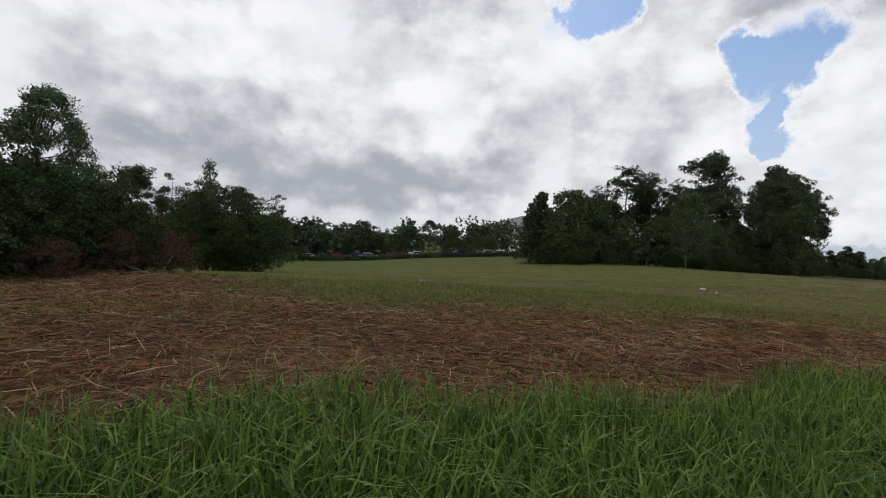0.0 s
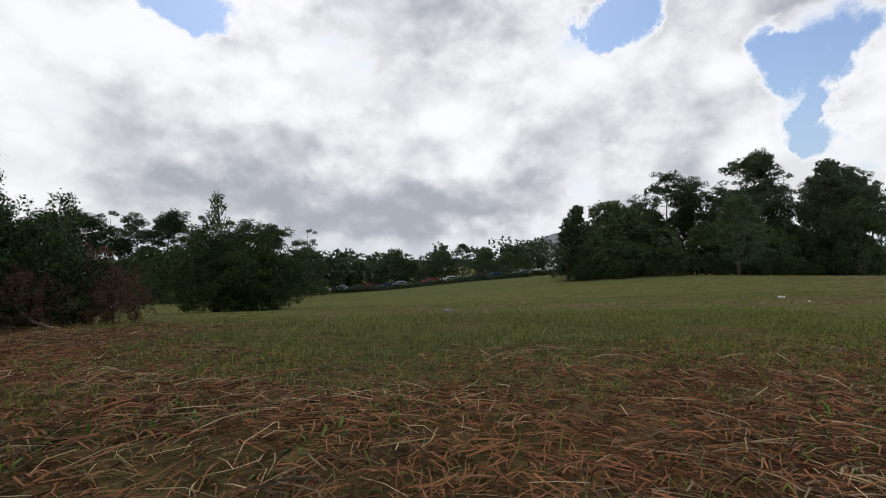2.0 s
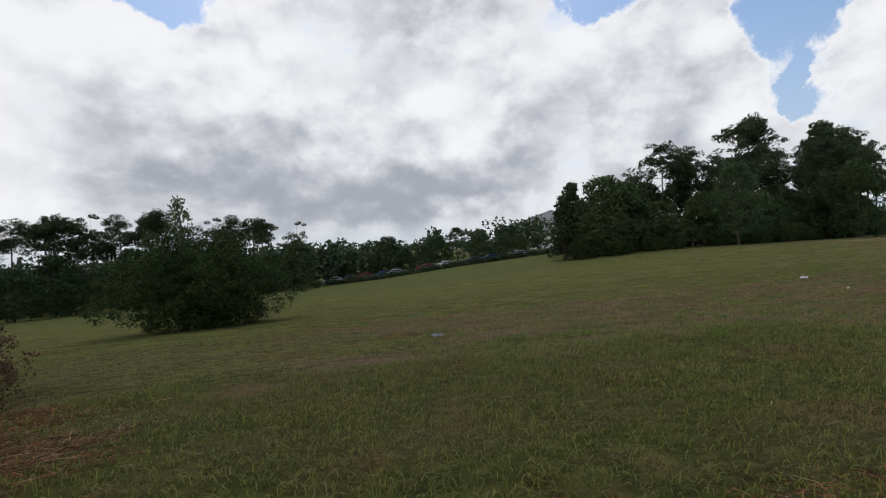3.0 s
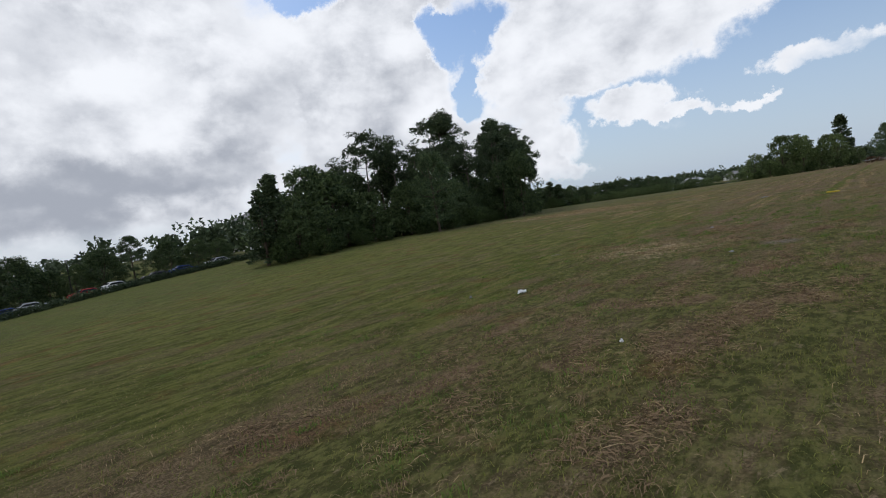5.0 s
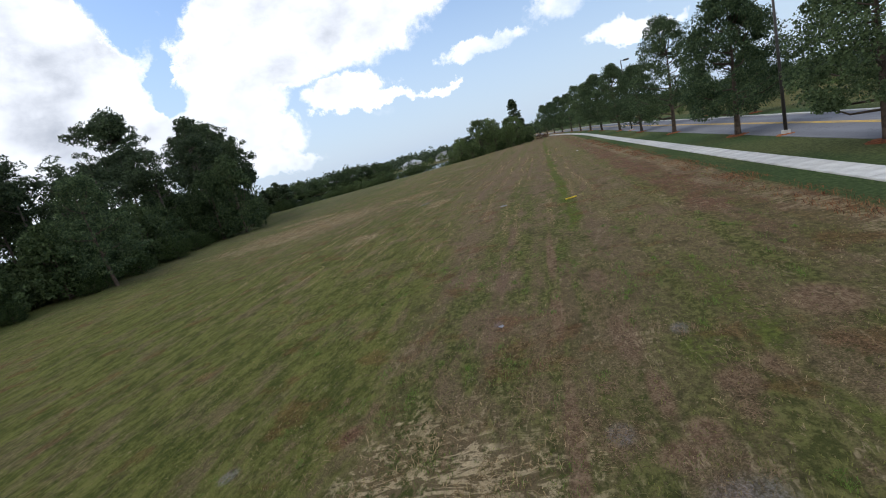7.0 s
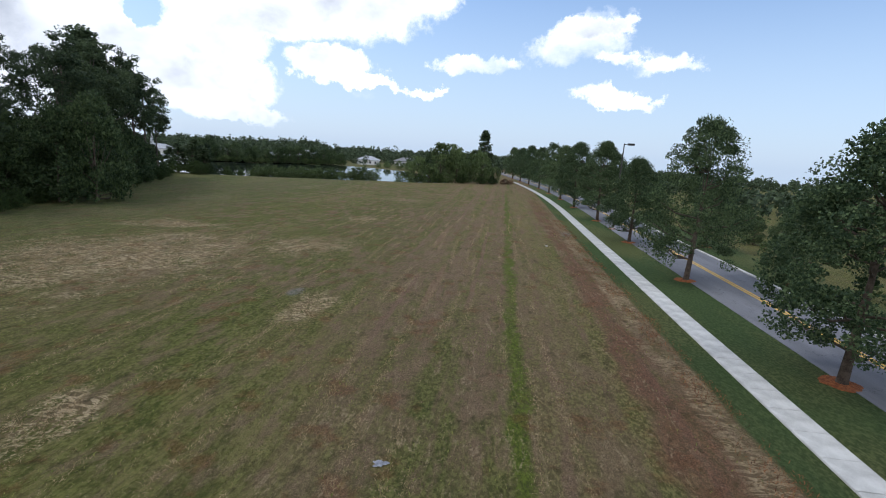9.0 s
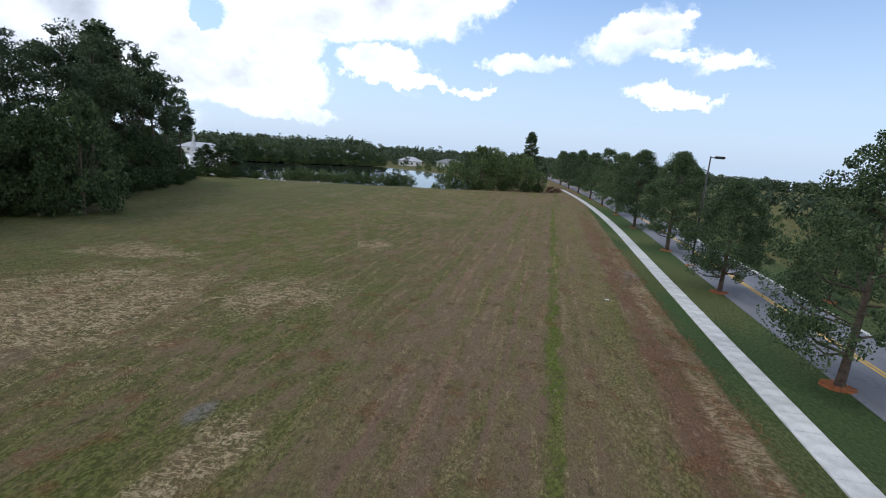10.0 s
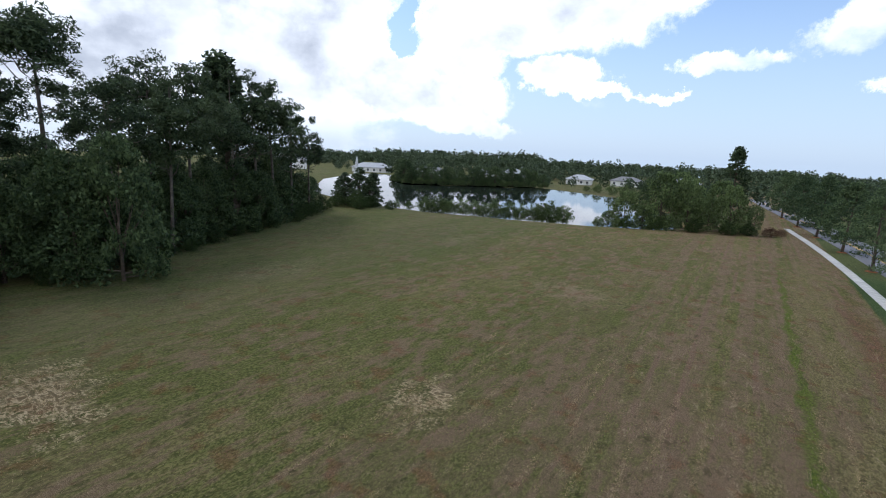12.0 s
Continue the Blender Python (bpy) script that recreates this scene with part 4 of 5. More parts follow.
tree("sapling", -10.4, -2.9, 2.1, "thin sapling with sparse leaves in thicket", "", variant=4, turn=140, wide=0.8)
tree("shrub", -22.6, -3.2, 3.5, "dense rounded dark green bush in field", "", name="shrub", variant=1, turn=20, wide=1.05, far=0.999)
tree("shrub", -22.9, -1.5, 3.3, "dark green bush grown into its neighbour", "", name="shrub", variant=0, turn=200, wide=0.95, far=0.999)
tree("shrub", -21.9, -2.4, 2.6, "lower dark bush before taller ones", "", name="shrub", variant=2, turn=100, wide=1.1, far=0.999)
tree("sapling", -22.3, -3.0, 4.9, "thin pale sapling rising out of a bush", "", variant=4, turn=200, wide=0.6)


def branch(x, y, points, r, label):
    v, f = tube(points, [r * (1 - 0.75 * i / (len(points) - 1)) for i in range(len(points))], 7)
    ob = new("branch", mesh_of("branch", v, f, WOOD, True))
    ob.location = (x, y, float(height(x, y)))
    return tagged(ob, label, "branch", "fallen branches")


branch(-8.2, -2.35, [(-0.5, -0.55, 0.42), (-0.1, -0.1, 0.30), (0.25, 0.3, 0.12), (0.45, 0.75, 0.0)], 0.035, "bare grey fallen branch beside the thicket")
branch(-7.6, -2.9, [(-0.4, -0.5, 0.5), (0.0, -0.05, 0.22), (0.2, 0.35, 0.02)], 0.03, "bare forked stick lying on dead grass")
branch(-8.8, -1.9, [(-0.6, 0.1, 0.25), (0.0, 0.1, 0.12), (0.5, 0.25, 0.0)], 0.025, "thin grey stick lying on dead grass")


# ---- far side of the field: pines, parked cars, building ----
for i, (x, y, top) in enumerate(((-81.5, -42.6, 6.5), (-83.2, -39.5, 8.0), (-85.1, -35.5, 8.7), (-86.9, -31.0, 8.8), (-88.2, -27.5, 8.4), (-89.7, -22.6, 9.2), (-90.8, -18.1, 8.7), (-91.9, -12.0, 8.0), (-92.5, -7.3, 7.4),
                                 (-92.8, -1.5, 6.7), (-85.5, -33, 7.6), (-93, -25, 8.4), (-94, -15, 8.0), (-95, -9, 7.4), (-88, -37, 8.0))):
    tree("crown_pine" if i % 3 else "pine", x, y, top - float(height(x, y)), "tall dark pine of a distant pine row", "pines beyond the field", variant=i % 3, turn=i * 77, wide=1.15, far=0.4)
for i, (x, y) in enumerate(along([(-74, -56), (-84, -30), (-88, -14), (-90, 0)], 3.4, rng, (-2, 2))):
    tree("broad", x, y, rng.uniform(6.5, 9.5), "dark broadleaf tree below the pines", "trees under the pines", variant=i % 3, turn=i * 50)
for i, (x, y, top) in enumerate(((-107.8, 5.2, 0.1), (-107.6, 8.8, 0.9), (-106.7, 16.6, 3.4), (-105.5, 23.4, 1.0), (-104.6, 27.0, 2.9), (-103.5, 31.2, 4.5), (-101.8, 36.4, 2.9), (-100.2, 40.4, 2.5), (-98.9, 43.9, 2.0),
                                 (-106.8, 20.2, 0.6), (-107.4, 12.4, 0.4))):
    tree("broad" if i != 5 else "airy", x, y, top - float(height(x, y)), "round dark tree by the parking lot", "trees at the parking lot", variant=i % 3, turn=i * 60, wide=1.1, far=0.45)


def hedge(x0, y0, x1, y1, tall, seed):
    rng = np.random.default_rng(seed)
    k = 260
    t = rng.uniform(0, 1, k)
    c = np.stack([x0 + (x1 - x0) * t + rng.normal(0, 0.3, k), y0 + (y1 - y0) * t + rng.normal(0, 0.3, k), rng.uniform(0.2, 1.0, k) * tall], 1)
    c[:, 2] += height(c[:, 0], c[:, 1])
    v, f = leaves_at(clumps(c, np.full(k, 0.7), 24, rng), 0.35, rng)
    return tagged(new("hedge", mesh_of("hedge", v, f, FAR_WOOD)), "low clipped dark hedge at parking lot", "hedge")


hedge(-97, 3, -97.5, 28, 0.8, 1)
hedge(-97.5, 28, -92, 48, 0.8, 2)


def car(x, y, turn, paint, label):
    ob = thing("car", pose(x, y, float(height(x, y)) + 0.02, 0, 0, turn), label, "car", "parked cars")
    side = [(-2.2, 0.35), (-2.25, 0.75), (-1.95, 0.95), (-1.0, 1.0), (-0.45, 1.42), (0.95, 1.45), (1.65, 1.02), (2.2, 0.95), (2.28, 0.6), (2.2, 0.35)]
    bm = bmesh.new()
    rings = [[bm.verts.new((px, w * (0.82 if pz > 1.1 else 1.0), pz)) for px, pz in side] for w in (-0.86, 0.86)]
    bm.faces.new(rings[0])
    bm.faces.new(rings[1][::-1])
    for k in range(len(side)):
        j = (k + 1) % len(side)
        bm.faces.new((rings[0][k], rings[1][k], rings[1][j], rings[0][j]))
    bmesh.ops.recalc_face_normals(bm, faces=bm.faces[:])
    bmesh.ops.bevel(bm, geom=bm.edges[:], offset=0.05, segments=2, affect="EDGES")
    body = part("body", bm, paint, ob)
    for w in (-1, 1):
        bm = bmesh.new()
        pts = [(-0.82, 1.03), (-0.42, 1.34), (0.88, 1.36), (1.4, 1.05)]
        bm.faces.new([bm.verts.new((px, w * (0.875 if pz < 1.1 else 0.735), pz)) for px, pz in pts])
        bmesh.ops.solidify(bm, geom=bm.faces[:], thickness=0.02)
        part("side_window", bm, DARK_GLASS, body)
    for px, pz, tilt in ((-0.78, 1.22, 52), (1.32, 1.24, -55)):
        part("windscreen" if px < 0 else "rear_window", box((0.02, 1.3, 0.52), (0, 0, 0), 0.006), DARK_GLASS, body, m=pose(px, 0, pz, 0, tilt - (0 if px < 0 else 0), 0))
    for px in (-1.4, 1.4):
        for w in (-0.8, 0.8):
            bm = bmesh.new()
            bmesh.ops.create_cone(bm, cap_ends=True, segments=18, radius1=0.33, radius2=0.33, depth=0.22, matrix=Matrix.Rotation(math.pi / 2, 4, "X"))
            bmesh.ops.bevel(bm, geom=bm.edges[:], offset=0.03, segments=1, affect="EDGES")
            wheel = part("wheel", bm, RUBBER, ob, m=Matrix.Translation((px, w, 0.33)))
            bm = bmesh.new()
            bmesh.ops.create_cone(bm, cap_ends=True, segments=12, radius1=0.2, radius2=0.18, depth=0.24, matrix=Matrix.Rotation(math.pi / 2, 4, "X"))
            part("rim", bm, LENS, wheel)


PAINTS = [("white", (0.75, 0.75, 0.75)), ("silver", (0.45, 0.46, 0.48)), ("dark grey", (0.06, 0.06, 0.07)), ("red", (0.32, 0.03, 0.03)), ("blue", (0.04, 0.07, 0.2))]
for i, (x, y) in enumerate(((-100.5, 4.5), (-100.7, 8.0), (-100.5, 14.0), (-100.5, 17.2), (-100.0, 23.5), (-99.5, 27.5), (-98.5, 33.0), (-97.5, 37.0), (-96.0, 42.0), (-100.6, 11.0))):
    tone, colour = PAINTS[(i * 2) % 5]
    car(x, y, 90 + (i % 3) * 4 + (180 if i % 2 else 0), car_paint("car_paint", colour), "%s parked car behind a low hedge" % tone)
pole_x, pole_y = -104.0, 22.5
lot_lamp = thing("street_lamp", (pole_x, pole_y, float(height(pole_x, pole_y))), "thin parking lot pole with box head", "street lamp")
bm = bmesh.new()
bmesh.ops.create_cone(bm, cap_ends=True, segments=10, radius1=0.1, radius2=0.07, depth=6.2, matrix=Matrix.Translation((0, 0, 3.1)))
part("pole", bm, POLE, lot_lamp)
part("lamp_head", box((0.9, 0.4, 0.2), (0.2, 0, 6.25), 0.03), POLE, lot_lamp)


def building(name, at, turn, long, deep, storeys, roof, roof_mat, label, bays, sides=4, storey=3.3):
    """A block with real window openings set back in its walls, and a hipped roof."""
    ob = thing(name, pose(*at, 0, 0, turn), label, "building")
    tall = storeys * storey
    bm = bmesh.new()
    for sx, sy, w in ((0, -deep / 2, long), (0, deep / 2, long), (-long / 2, 0, deep), (long / 2, 0, deep)):
        if sy:
            box((w, 0.3, tall), (0, sy, tall / 2), 0, bm)
        else:
            box((0.3, w - 0.6, tall), (sx, 0, tall / 2), 0, bm)
    part("wall", bm, STUCCO, ob)
    for k in range(1, storeys):
        part("band", box((long + 0.16, deep + 0.16, 0.22), (0, 0, k * storey)), STUCCO, ob)
    over = 0.9
    bm = bmesh.new()
    a = [bm.verts.new((x * (long / 2 + over), y * (deep / 2 + over), tall)) for x, y in ((-1, -1), (1, -1), (1, 1), (-1, 1))]
    low = [bm.verts.new((v.co.x, v.co.y, tall - 0.3)) for v in a]
    ridge = max(0.5, (long - deep) / 2)
    r = [bm.verts.new((-ridge, 0, tall + roof)), bm.verts.new((ridge, 0, tall + roof))]
    for f in ((a[0], a[1], r[1], r[0]), (a[2], a[3], r[0], r[1]), (a[1], a[2], r[1]), (a[3], a[0], r[0]), low[::-1]):
        bm.faces.new(f)
    for k in range(4):
        bm.faces.new((low[k], low[(k + 1) % 4], a[(k + 1) % 4], a[k]))
    part("roof", bm, roof_mat, ob)
    pane = bmesh.new()
    box((1.25, 0.06, 1.5), (0, 0, 0), 0, pane)
    pane_mesh = bpy.data.meshes.new("pane")
    pane.to_mesh(pane_mesh)
    pane.free()
    pane_mesh.materials.append(DARK_GLASS)
    rim = bmesh.new()
    for size, p in (((1.55, 0.12, 0.14), (0, 0, 0.8)), ((1.55, 0.16, 0.16), (0, 0, -0.83)), ((0.14, 0.12, 1.52), (-0.7, 0, 0)), ((0.14, 0.12, 1.52), (0.7, 0, 0)), ((0.06, 0.1, 1.5), (0, 0, 0))):
        box(size, p, 0, rim)
    rim_mesh = bpy.data.meshes.new("frame")
    rim.to_mesh(rim_mesh)
    rim.free()
    rim_mesh.materials.append(WHITE)
    for side in range(sides):
        w, off = ((long, deep) if side % 2 == 0 else (deep, long))
        count = max(2, round(bays * w / long))
        for k in range(count):
            for f in range(storeys):
                u = (k + 0.5) / count * w - w / 2
                m = pose(0, 0, 0, 0, 0, 90 * side) @ Matrix.Translation((u, -off / 2 - 0.17, f * storey + storey * 0.52))
                win = child("window", rim_mesh, ob, m=m)
                child("pane", pane_mesh, win, m=Matrix.Translation((0, 0.02, 0)))
    return ob


building("apartment_building", (-181.6, 95.5, -6.1), -28, 42, 22, 4, 4.4, ROOFING, "four-storey pale block with grey hipped roof", 12)


# ---- pond shore, far bank and distance ----
SHORE = "trees at the pond's near corner"
for i, (x, y, h, wide) in enumerate(((-45, 192, 6.0, 0.9), (-41, 190, 7.8, 0.75), (-38, 195, 8.5, 0.7), (-34, 193, 10.5, 0.62), (-29, 194, 12.0, 0.58), (-25, 196, 10.5, 0.6), (-21, 196, 9.0, 0.6), (-18.5, 198, 7.0, 0.6), (-32, 202, 11.0, 0.6),
                                     (-24, 206, 11.5, 0.6), (-16.5, 206, 8.0, 0.6))):
    tree("shore", x, y, h * (0.70 + 0.14 * (i * 3 % 5)), "bushy light green tree at pond's corner", SHORE, variant=i % 3, turn=i * 71, wide=wide * 1.25)
for i, (x, y, h) in enumerate(((-40, 187.5, 2.6), (-34, 189, 2.8), (-27, 191, 3.0), (-21, 192.5, 2.8), (-17.5, 194, 2.6))):
    tree("shrub", x, y, h, "dark low shrub under shore trees", "shrubs at the pond corner", name="shrub", variant=i % 2, turn=i * 50)
tree("spire", -23.5, 266, 20.5, "tall narrow dark conifer above the trees", "", variant=0, wide=1.2)
tree("dead", -13.6, 196, 1.9, "rust-brown withered shrub near the walk", "", name="shrub", variant=0, wide=1.3)
tree("dead", -11.6, 199, 1.5, "rust-brown withered shrub by the walk", "", name="shrub", variant=1, wide=1.2)
for i, (x, y, h) in enumerate(((-97, 184.5, 1.6), (-92, 185, 3.0), (-88, 186, 3.4), (-84, 185.5, 2.6), (-78, 188, 3.0), (-73, 188.5, 3.4), (-69, 190, 3.2), (-63, 191.5, 3.2), (-59, 192, 3.8), (-56, 193, 3.2), (-48, 195.5, 1.8), (-44, 196.5, 1.9), (-101, 184, 1.5), (-90, 185.2, 2.4), (-86, 185.6, 2.8), (-81, 186.6, 3.0), (-75.5, 187.8, 2.6), (-66, 190.6, 2.8), (-61, 191.6, 3.4), (-71, 189, 2.4))):
    tree("willow", x, y, h * 1.35, "leafy green waterside shrub at pond's edge", "shrubs on the near shore", name="shrub", variant=i % 3, turn=i * 63)
for i, (x, y, h) in enumerate(((-106.0, 174, 10.2), (-103.0, 175, 8.0), (-110.0, 173, 8.6), (-104.5, 178, 9.2), (-115, 176, 7.5))):
    tree("spire", x, y, h, "small dark conifer beside the pond", "conifers by the pond", variant=1 + i % 2, turn=i * 80, wide=1.9)
for i, (x, y, h) in enumerate(((-100, 168, 3.4), (-103, 170, 4.0), (-108, 168, 3.6), (-101.5, 173, 3.2), (-96, 175, 2.4))):
    tree("shrub", x, y, h, "grey-green shrub at end of wood", "shrubs at the wood's end", name="shrub", variant=i % 2, turn=i * 40)


def sprinkle(x0, x1, y0, y1, count, seed):
    rng = np.random.default_rng(seed)
    return [(rng.uniform(x0, x1), rng.uniform(y0, y1)) for _ in range(count)]


rng = np.random.default_rng(8)
PENINSULA = [(-168, 266), (-152, 257), (-138, 268), (-125, 280), (-112, 296), (-104, 304)]
for i, (x, y) in enumerate(along(PENINSULA, 4.5, rng, (-0.5, 3.0))):
    tree("broad", x, y, rng.uniform(6.0, 11.0), "dark green tree on the pond's far bank", "trees on the far bank", variant=i % 3, turn=i * 47)
far_wood("peninsula_wood", along(PENINSULA, 3.0, rng, (5.0, 22.0)) + along(PENINSULA, 3.0, rng, (5.0, 22.0)), 5.2, 2.0, 21, "dense dark trees behind the pond's bank", 0.75, 230)
for i, (x, y) in enumerate(along(PENINSULA, 3.2, rng, (-3.0, -1.2))):
    tree("shore", x, y, rng.uniform(1.8, 3.4), "leafy green shrub at far bank's waterline", "shrubs on the far bank", name="shrub", variant=i % 3, turn=i * 59, wide=1.3)
for i, (x, y) in enumerate(((-70, 296), (-66, 300), (-78, 302), (-60, 292), (-84, 306), (-55, 282))):
    tree("willow", x, y, rng.uniform(3.0, 5.0), "bushy waterside tree before a lawn", "trees on the east bank", variant=i % 3, turn=i * 90)
for i, (x, y) in enumerate(((-48, 262), (-44, 272), (-38, 250), (-34, 240), (-30, 232), (-40, 284), (-50, 300), (-28, 222))):
    tree("broad", x, y, rng.uniform(7, 10), "dark green tree on the pond's east bank", "trees on the east bank", variant=i % 3, turn=i * 33)

for (x, y), turn, long, deep, storeys, roof, mat, label, bays in (((-149, 364), 20, 17, 13, 1, 4.2, PALE_ROOF, "pale lakeside house with light hipped roof", 4), ((-246, 338), 35, 26, 13, 1, 3.0, PALE_ROOF, "long pale lakeside house behind the trees", 6),
                                                                 ((-205, 352), 30, 22, 12, 1, 2.2, ROOFING, "low pale house with grey roof", 5), ((-112, 384), 10, 15, 11, 1, 2.8, PALE_ROOF, "pale house with light roof among trees", 4),
                                                                 ((-86, 398), 5, 18, 11, 1, 2.6, ROOFING, "pale house with grey roof among trees", 4), ((-56, 420), 0, 18, 11, 1, 2.6, PALE_ROOF, "pale house with light roof by road", 4),
                                                                 ((-292, 304), 45, 22, 14, 2, 3.0, PALE_ROOF, "two-storey white house beyond the pond", 5), ((-175, 372), 20, 14, 10, 1, 2.4, PALE_ROOF, "small white house among far trees", 3)):
    building("house", (x, y, float(height(x, y)) - 0.1), turn, long, deep, storeys, roof, mat, label, bays, storey=3.6)

far_wood("bank_wood", sprinkle(-290, -40, 330, 350, 46, 31) + sprinkle(-60, 0, 300, 400, 30, 32), 6.0, 3.0, 33, "dark trees and gardens beyond the pond", 0.8, 200)
far_wood("middle_wood", sprinkle(-420, 60, 410, 470, 170, 34), 9.0, 6.0, 35, "dark belt of trees behind far houses", 1.2, 220)
far_wood("distant_wood", sprinkle(-760, 260, 560, 900, 420, 36), 15.0, 8.0, 37, "dark distant forest along the horizon", 2.3, 170)
RING = [(math.sin(-a) * r, math.cos(a) * r) for a, r in zip(np.radians(np.linspace(-75, 140, 520)), 640 + 130 * np.abs(np.sin(np.arange(520) * 1.7)))]
far_wood("horizon_wood", RING, 14.0, 10.0, 49, "dark distant forest all along the horizon", 2.4, 180)
far_wood("low_hill_wood", sprinkle(-640, -330, 800, 900, 150, 38), 24.0, 8.0, 39, "dark forested rise on the horizon", 4.0, 90)
far_wood("west_wood", sprinkle(-140, -116, -110, 62, 90, 40) + sprinkle(-118, -94, -80, 2, 90, 48), 8.5, 3.0, 41, "dark trees beyond the pines and parking lot", 0.95, 320)
far_wood("row_end_wood", [(x, y) for x, y in sprinkle(-22, 40, 255, 330, 60, 42) if not -3 < x - float(sway(y)) < 11], 8.5, 2.0, 43, "dark trees where the road bends away", 1.0, 130)
far_wood("roadside_wood", sprinkle(30, 240, 190, 420, 150, 44) + sprinkle(50, 170, 110, 220, 70, 50), 7.0, 4.0, 45, "low dark trees beyond the rough field", 1.3, 90)
far_wood("roadside_scrub", sprinkle(13, 42, 40, 250, 110, 46), 1.7, 1.0, 47, "rough weeds and scrub across the road", 0.28, 150, WILLOW)
for i, (x, y, h) in enumerate(((24, 120, 4.5), (18, 104, 3.6), (30, 140, 5.0), (15.5, 146, 3.5), (36, 100, 5.0), (22, 168, 5.0), (17, 190, 5.5), (44, 130, 6.0))):
    tree("broad", x, y, h, "small dark tree in the rough field", "trees across the road", variant=i % 3, turn=i * 80)


def fountain(x, y, tall, seed):
    rng = np.random.default_rng(seed)
    ob = thing("fountain", (x, y, WATER_Z), "tall white water jet standing in the pond", "fountain")
    k = 5200
    t = rng.uniform(0, 1, k)
    a = rng.uniform(0, 2 * math.pi, k)
    r = (0.12 + 1.7 * (1 - t) ** 0.7) * rng.uniform(0.3, 1, k)
    pts = np.stack([np.cos(a) * r - 1.2 * (1 - t) * rng.uniform(0, 1, k), np.sin(a) * r, t * tall], 1)
    v, f = leaves_at(pts, 0.22, rng, 0.6)
    child("spray", mesh_of("spray", v, f, WHITE), ob, "falling white spray")
    bm = bmesh.new()
    bmesh.ops.create_cone(bm, cap_ends=True, segments=16, radius1=0.7, radius2=0.5, depth=0.4)
    part("float", bm, POLE, ob)


fountain(-178, 250, 11.0, 3)


# ---- litter ----
def scrap(name, x, y, size, mat, label, category, seed, rise=0.12):
    """A crumpled sheet lying on the grass."""
    rng = np.random.default_rng(seed)
    bm = bmesh.new()
    bmesh.ops.create_grid(bm, x_segments=13, y_segments=13, size=size / 2)
    folds = rng.uniform(0, 6.28, 4)
    for v in bm.verts:
        x0, y0 = v.co.x, v.co.y
        a = math.atan2(y0, x0)
        square = max(abs(math.cos(a)), abs(math.sin(a)))
        lobe = square * (0.78 + 0.22 * math.sin(3 * a + folds[0]) + 0.16 * math.sin(5 * a + folds[1]))
        ridge = math.sin(14 * x0 / size + 5 * y0 / size + folds[2]) * math.sin(11 * y0 / size - 4 * x0 / size + folds[3])
        v.co = (x0 * lobe * 1.1, y0 * lobe * 0.75, rise * (0.55 + 0.75 * ridge) * (1.15 - math.hypot(x0, y0) / size) + abs(rng.normal(0, rise * 0.25)) + 0.015)
    bmesh.ops.solidify(bm, geom=bm.faces[:], thickness=0.006)
    me = bpy.data.meshes.new(name)
    bm.to_mesh(me)
    bm.free()
    me.materials.append(mat)
    ob = new(name, me)
    ob.matrix_basis = pose(x, y, float(height(x, y)) + 0.02, 0, 0, seed * 40)
    return tagged(ob, label, category)


scrap("plastic_bag", -17.2, 18.6, 0.34, WHITE, "crumpled white plastic bag on the grass", "litter", 3, 0.06)
scrap("paper_scrap", -18.6, 18.2, 0.09, GREY_FILM, "small grey paper scrap on the grass", "litter", 4, 0.05)
scrap("plastic_sheet", -17.0, 51.2, 0.45, GREY_FILM, "flattened grey-white plastic sheet on grass", "litter", 5, 0.04)
scrap("paper_scrap", -11.7, 3.4, 0.2, GREY_FILM, "pale faded paper scrap in the grass", "litter", 6, 0.03)
scrap("paper_scrap", -12.9, 14.6, 0.07, WHITE, "small white paper scrap on the grass", "litter", 7, 0.04)
scrap("paper_scrap", -13.3, 22.9, 0.14, GREY_FILM, "small grey scrap lying in dry grass", "litter", 8, 0.03)
scrap("paper_scrap", -15.7, 30.9, 0.16, GREY_FILM, "small grey scrap lying on mown grass", "litter", 9, 0.03)
scrap("paper_scrap", -9.3, 88.0, 0.3, WHITE, "small white scrap on the dry strip", "litter", 10, 0.04)
bm = bmesh.new()
bmesh.ops.create_cone(bm, cap_ends=True, segments=14, radius1=0.042, radius2=0.042, depth=0.70, matrix=Matrix.Rotation(math.pi / 2, 4, "Y"))
me = bpy.data.meshes.new("marker_pipe")
bm.to_mesh(me)
bm.free()
me.materials.append(YELLOW_PLASTIC)
ob = tagged(new("marker_pipe", me), "short yellow plastic marker pipe on grass", "pipe")
ob.matrix_basis = pose(-12.8, 48.2, float(height(-12.8, 48.2)) + 0.035, 0, 0, 25)


# ---- grass ----
GRASS_LUSH = leafy("lush_grass", (0.045, 0.085, 0.014), (0.155, 0.235, 0.042), 0.35)
GRASS_FIELD = leafy("field_grass", (0.085, 0.106, 0.020), (0.240, 0.245, 0.064), 0.45, brown=(0.24, 0.170, 0.078))
GRASS_DEAD = leafy("dead_grass", (0.050, 0.019, 0.009), (0.300, 0.132, 0.058), 0.15, 0.9)
STRAW = leafy("straw", (0.16, 0.110, 0.052), (0.46, 0.345, 0.190), 0.15, 0.85)
THATCH = leafy("thatch", (0.070, 0.047, 0.026), (0.270, 0.190, 0.112), 0.15, 0.9)


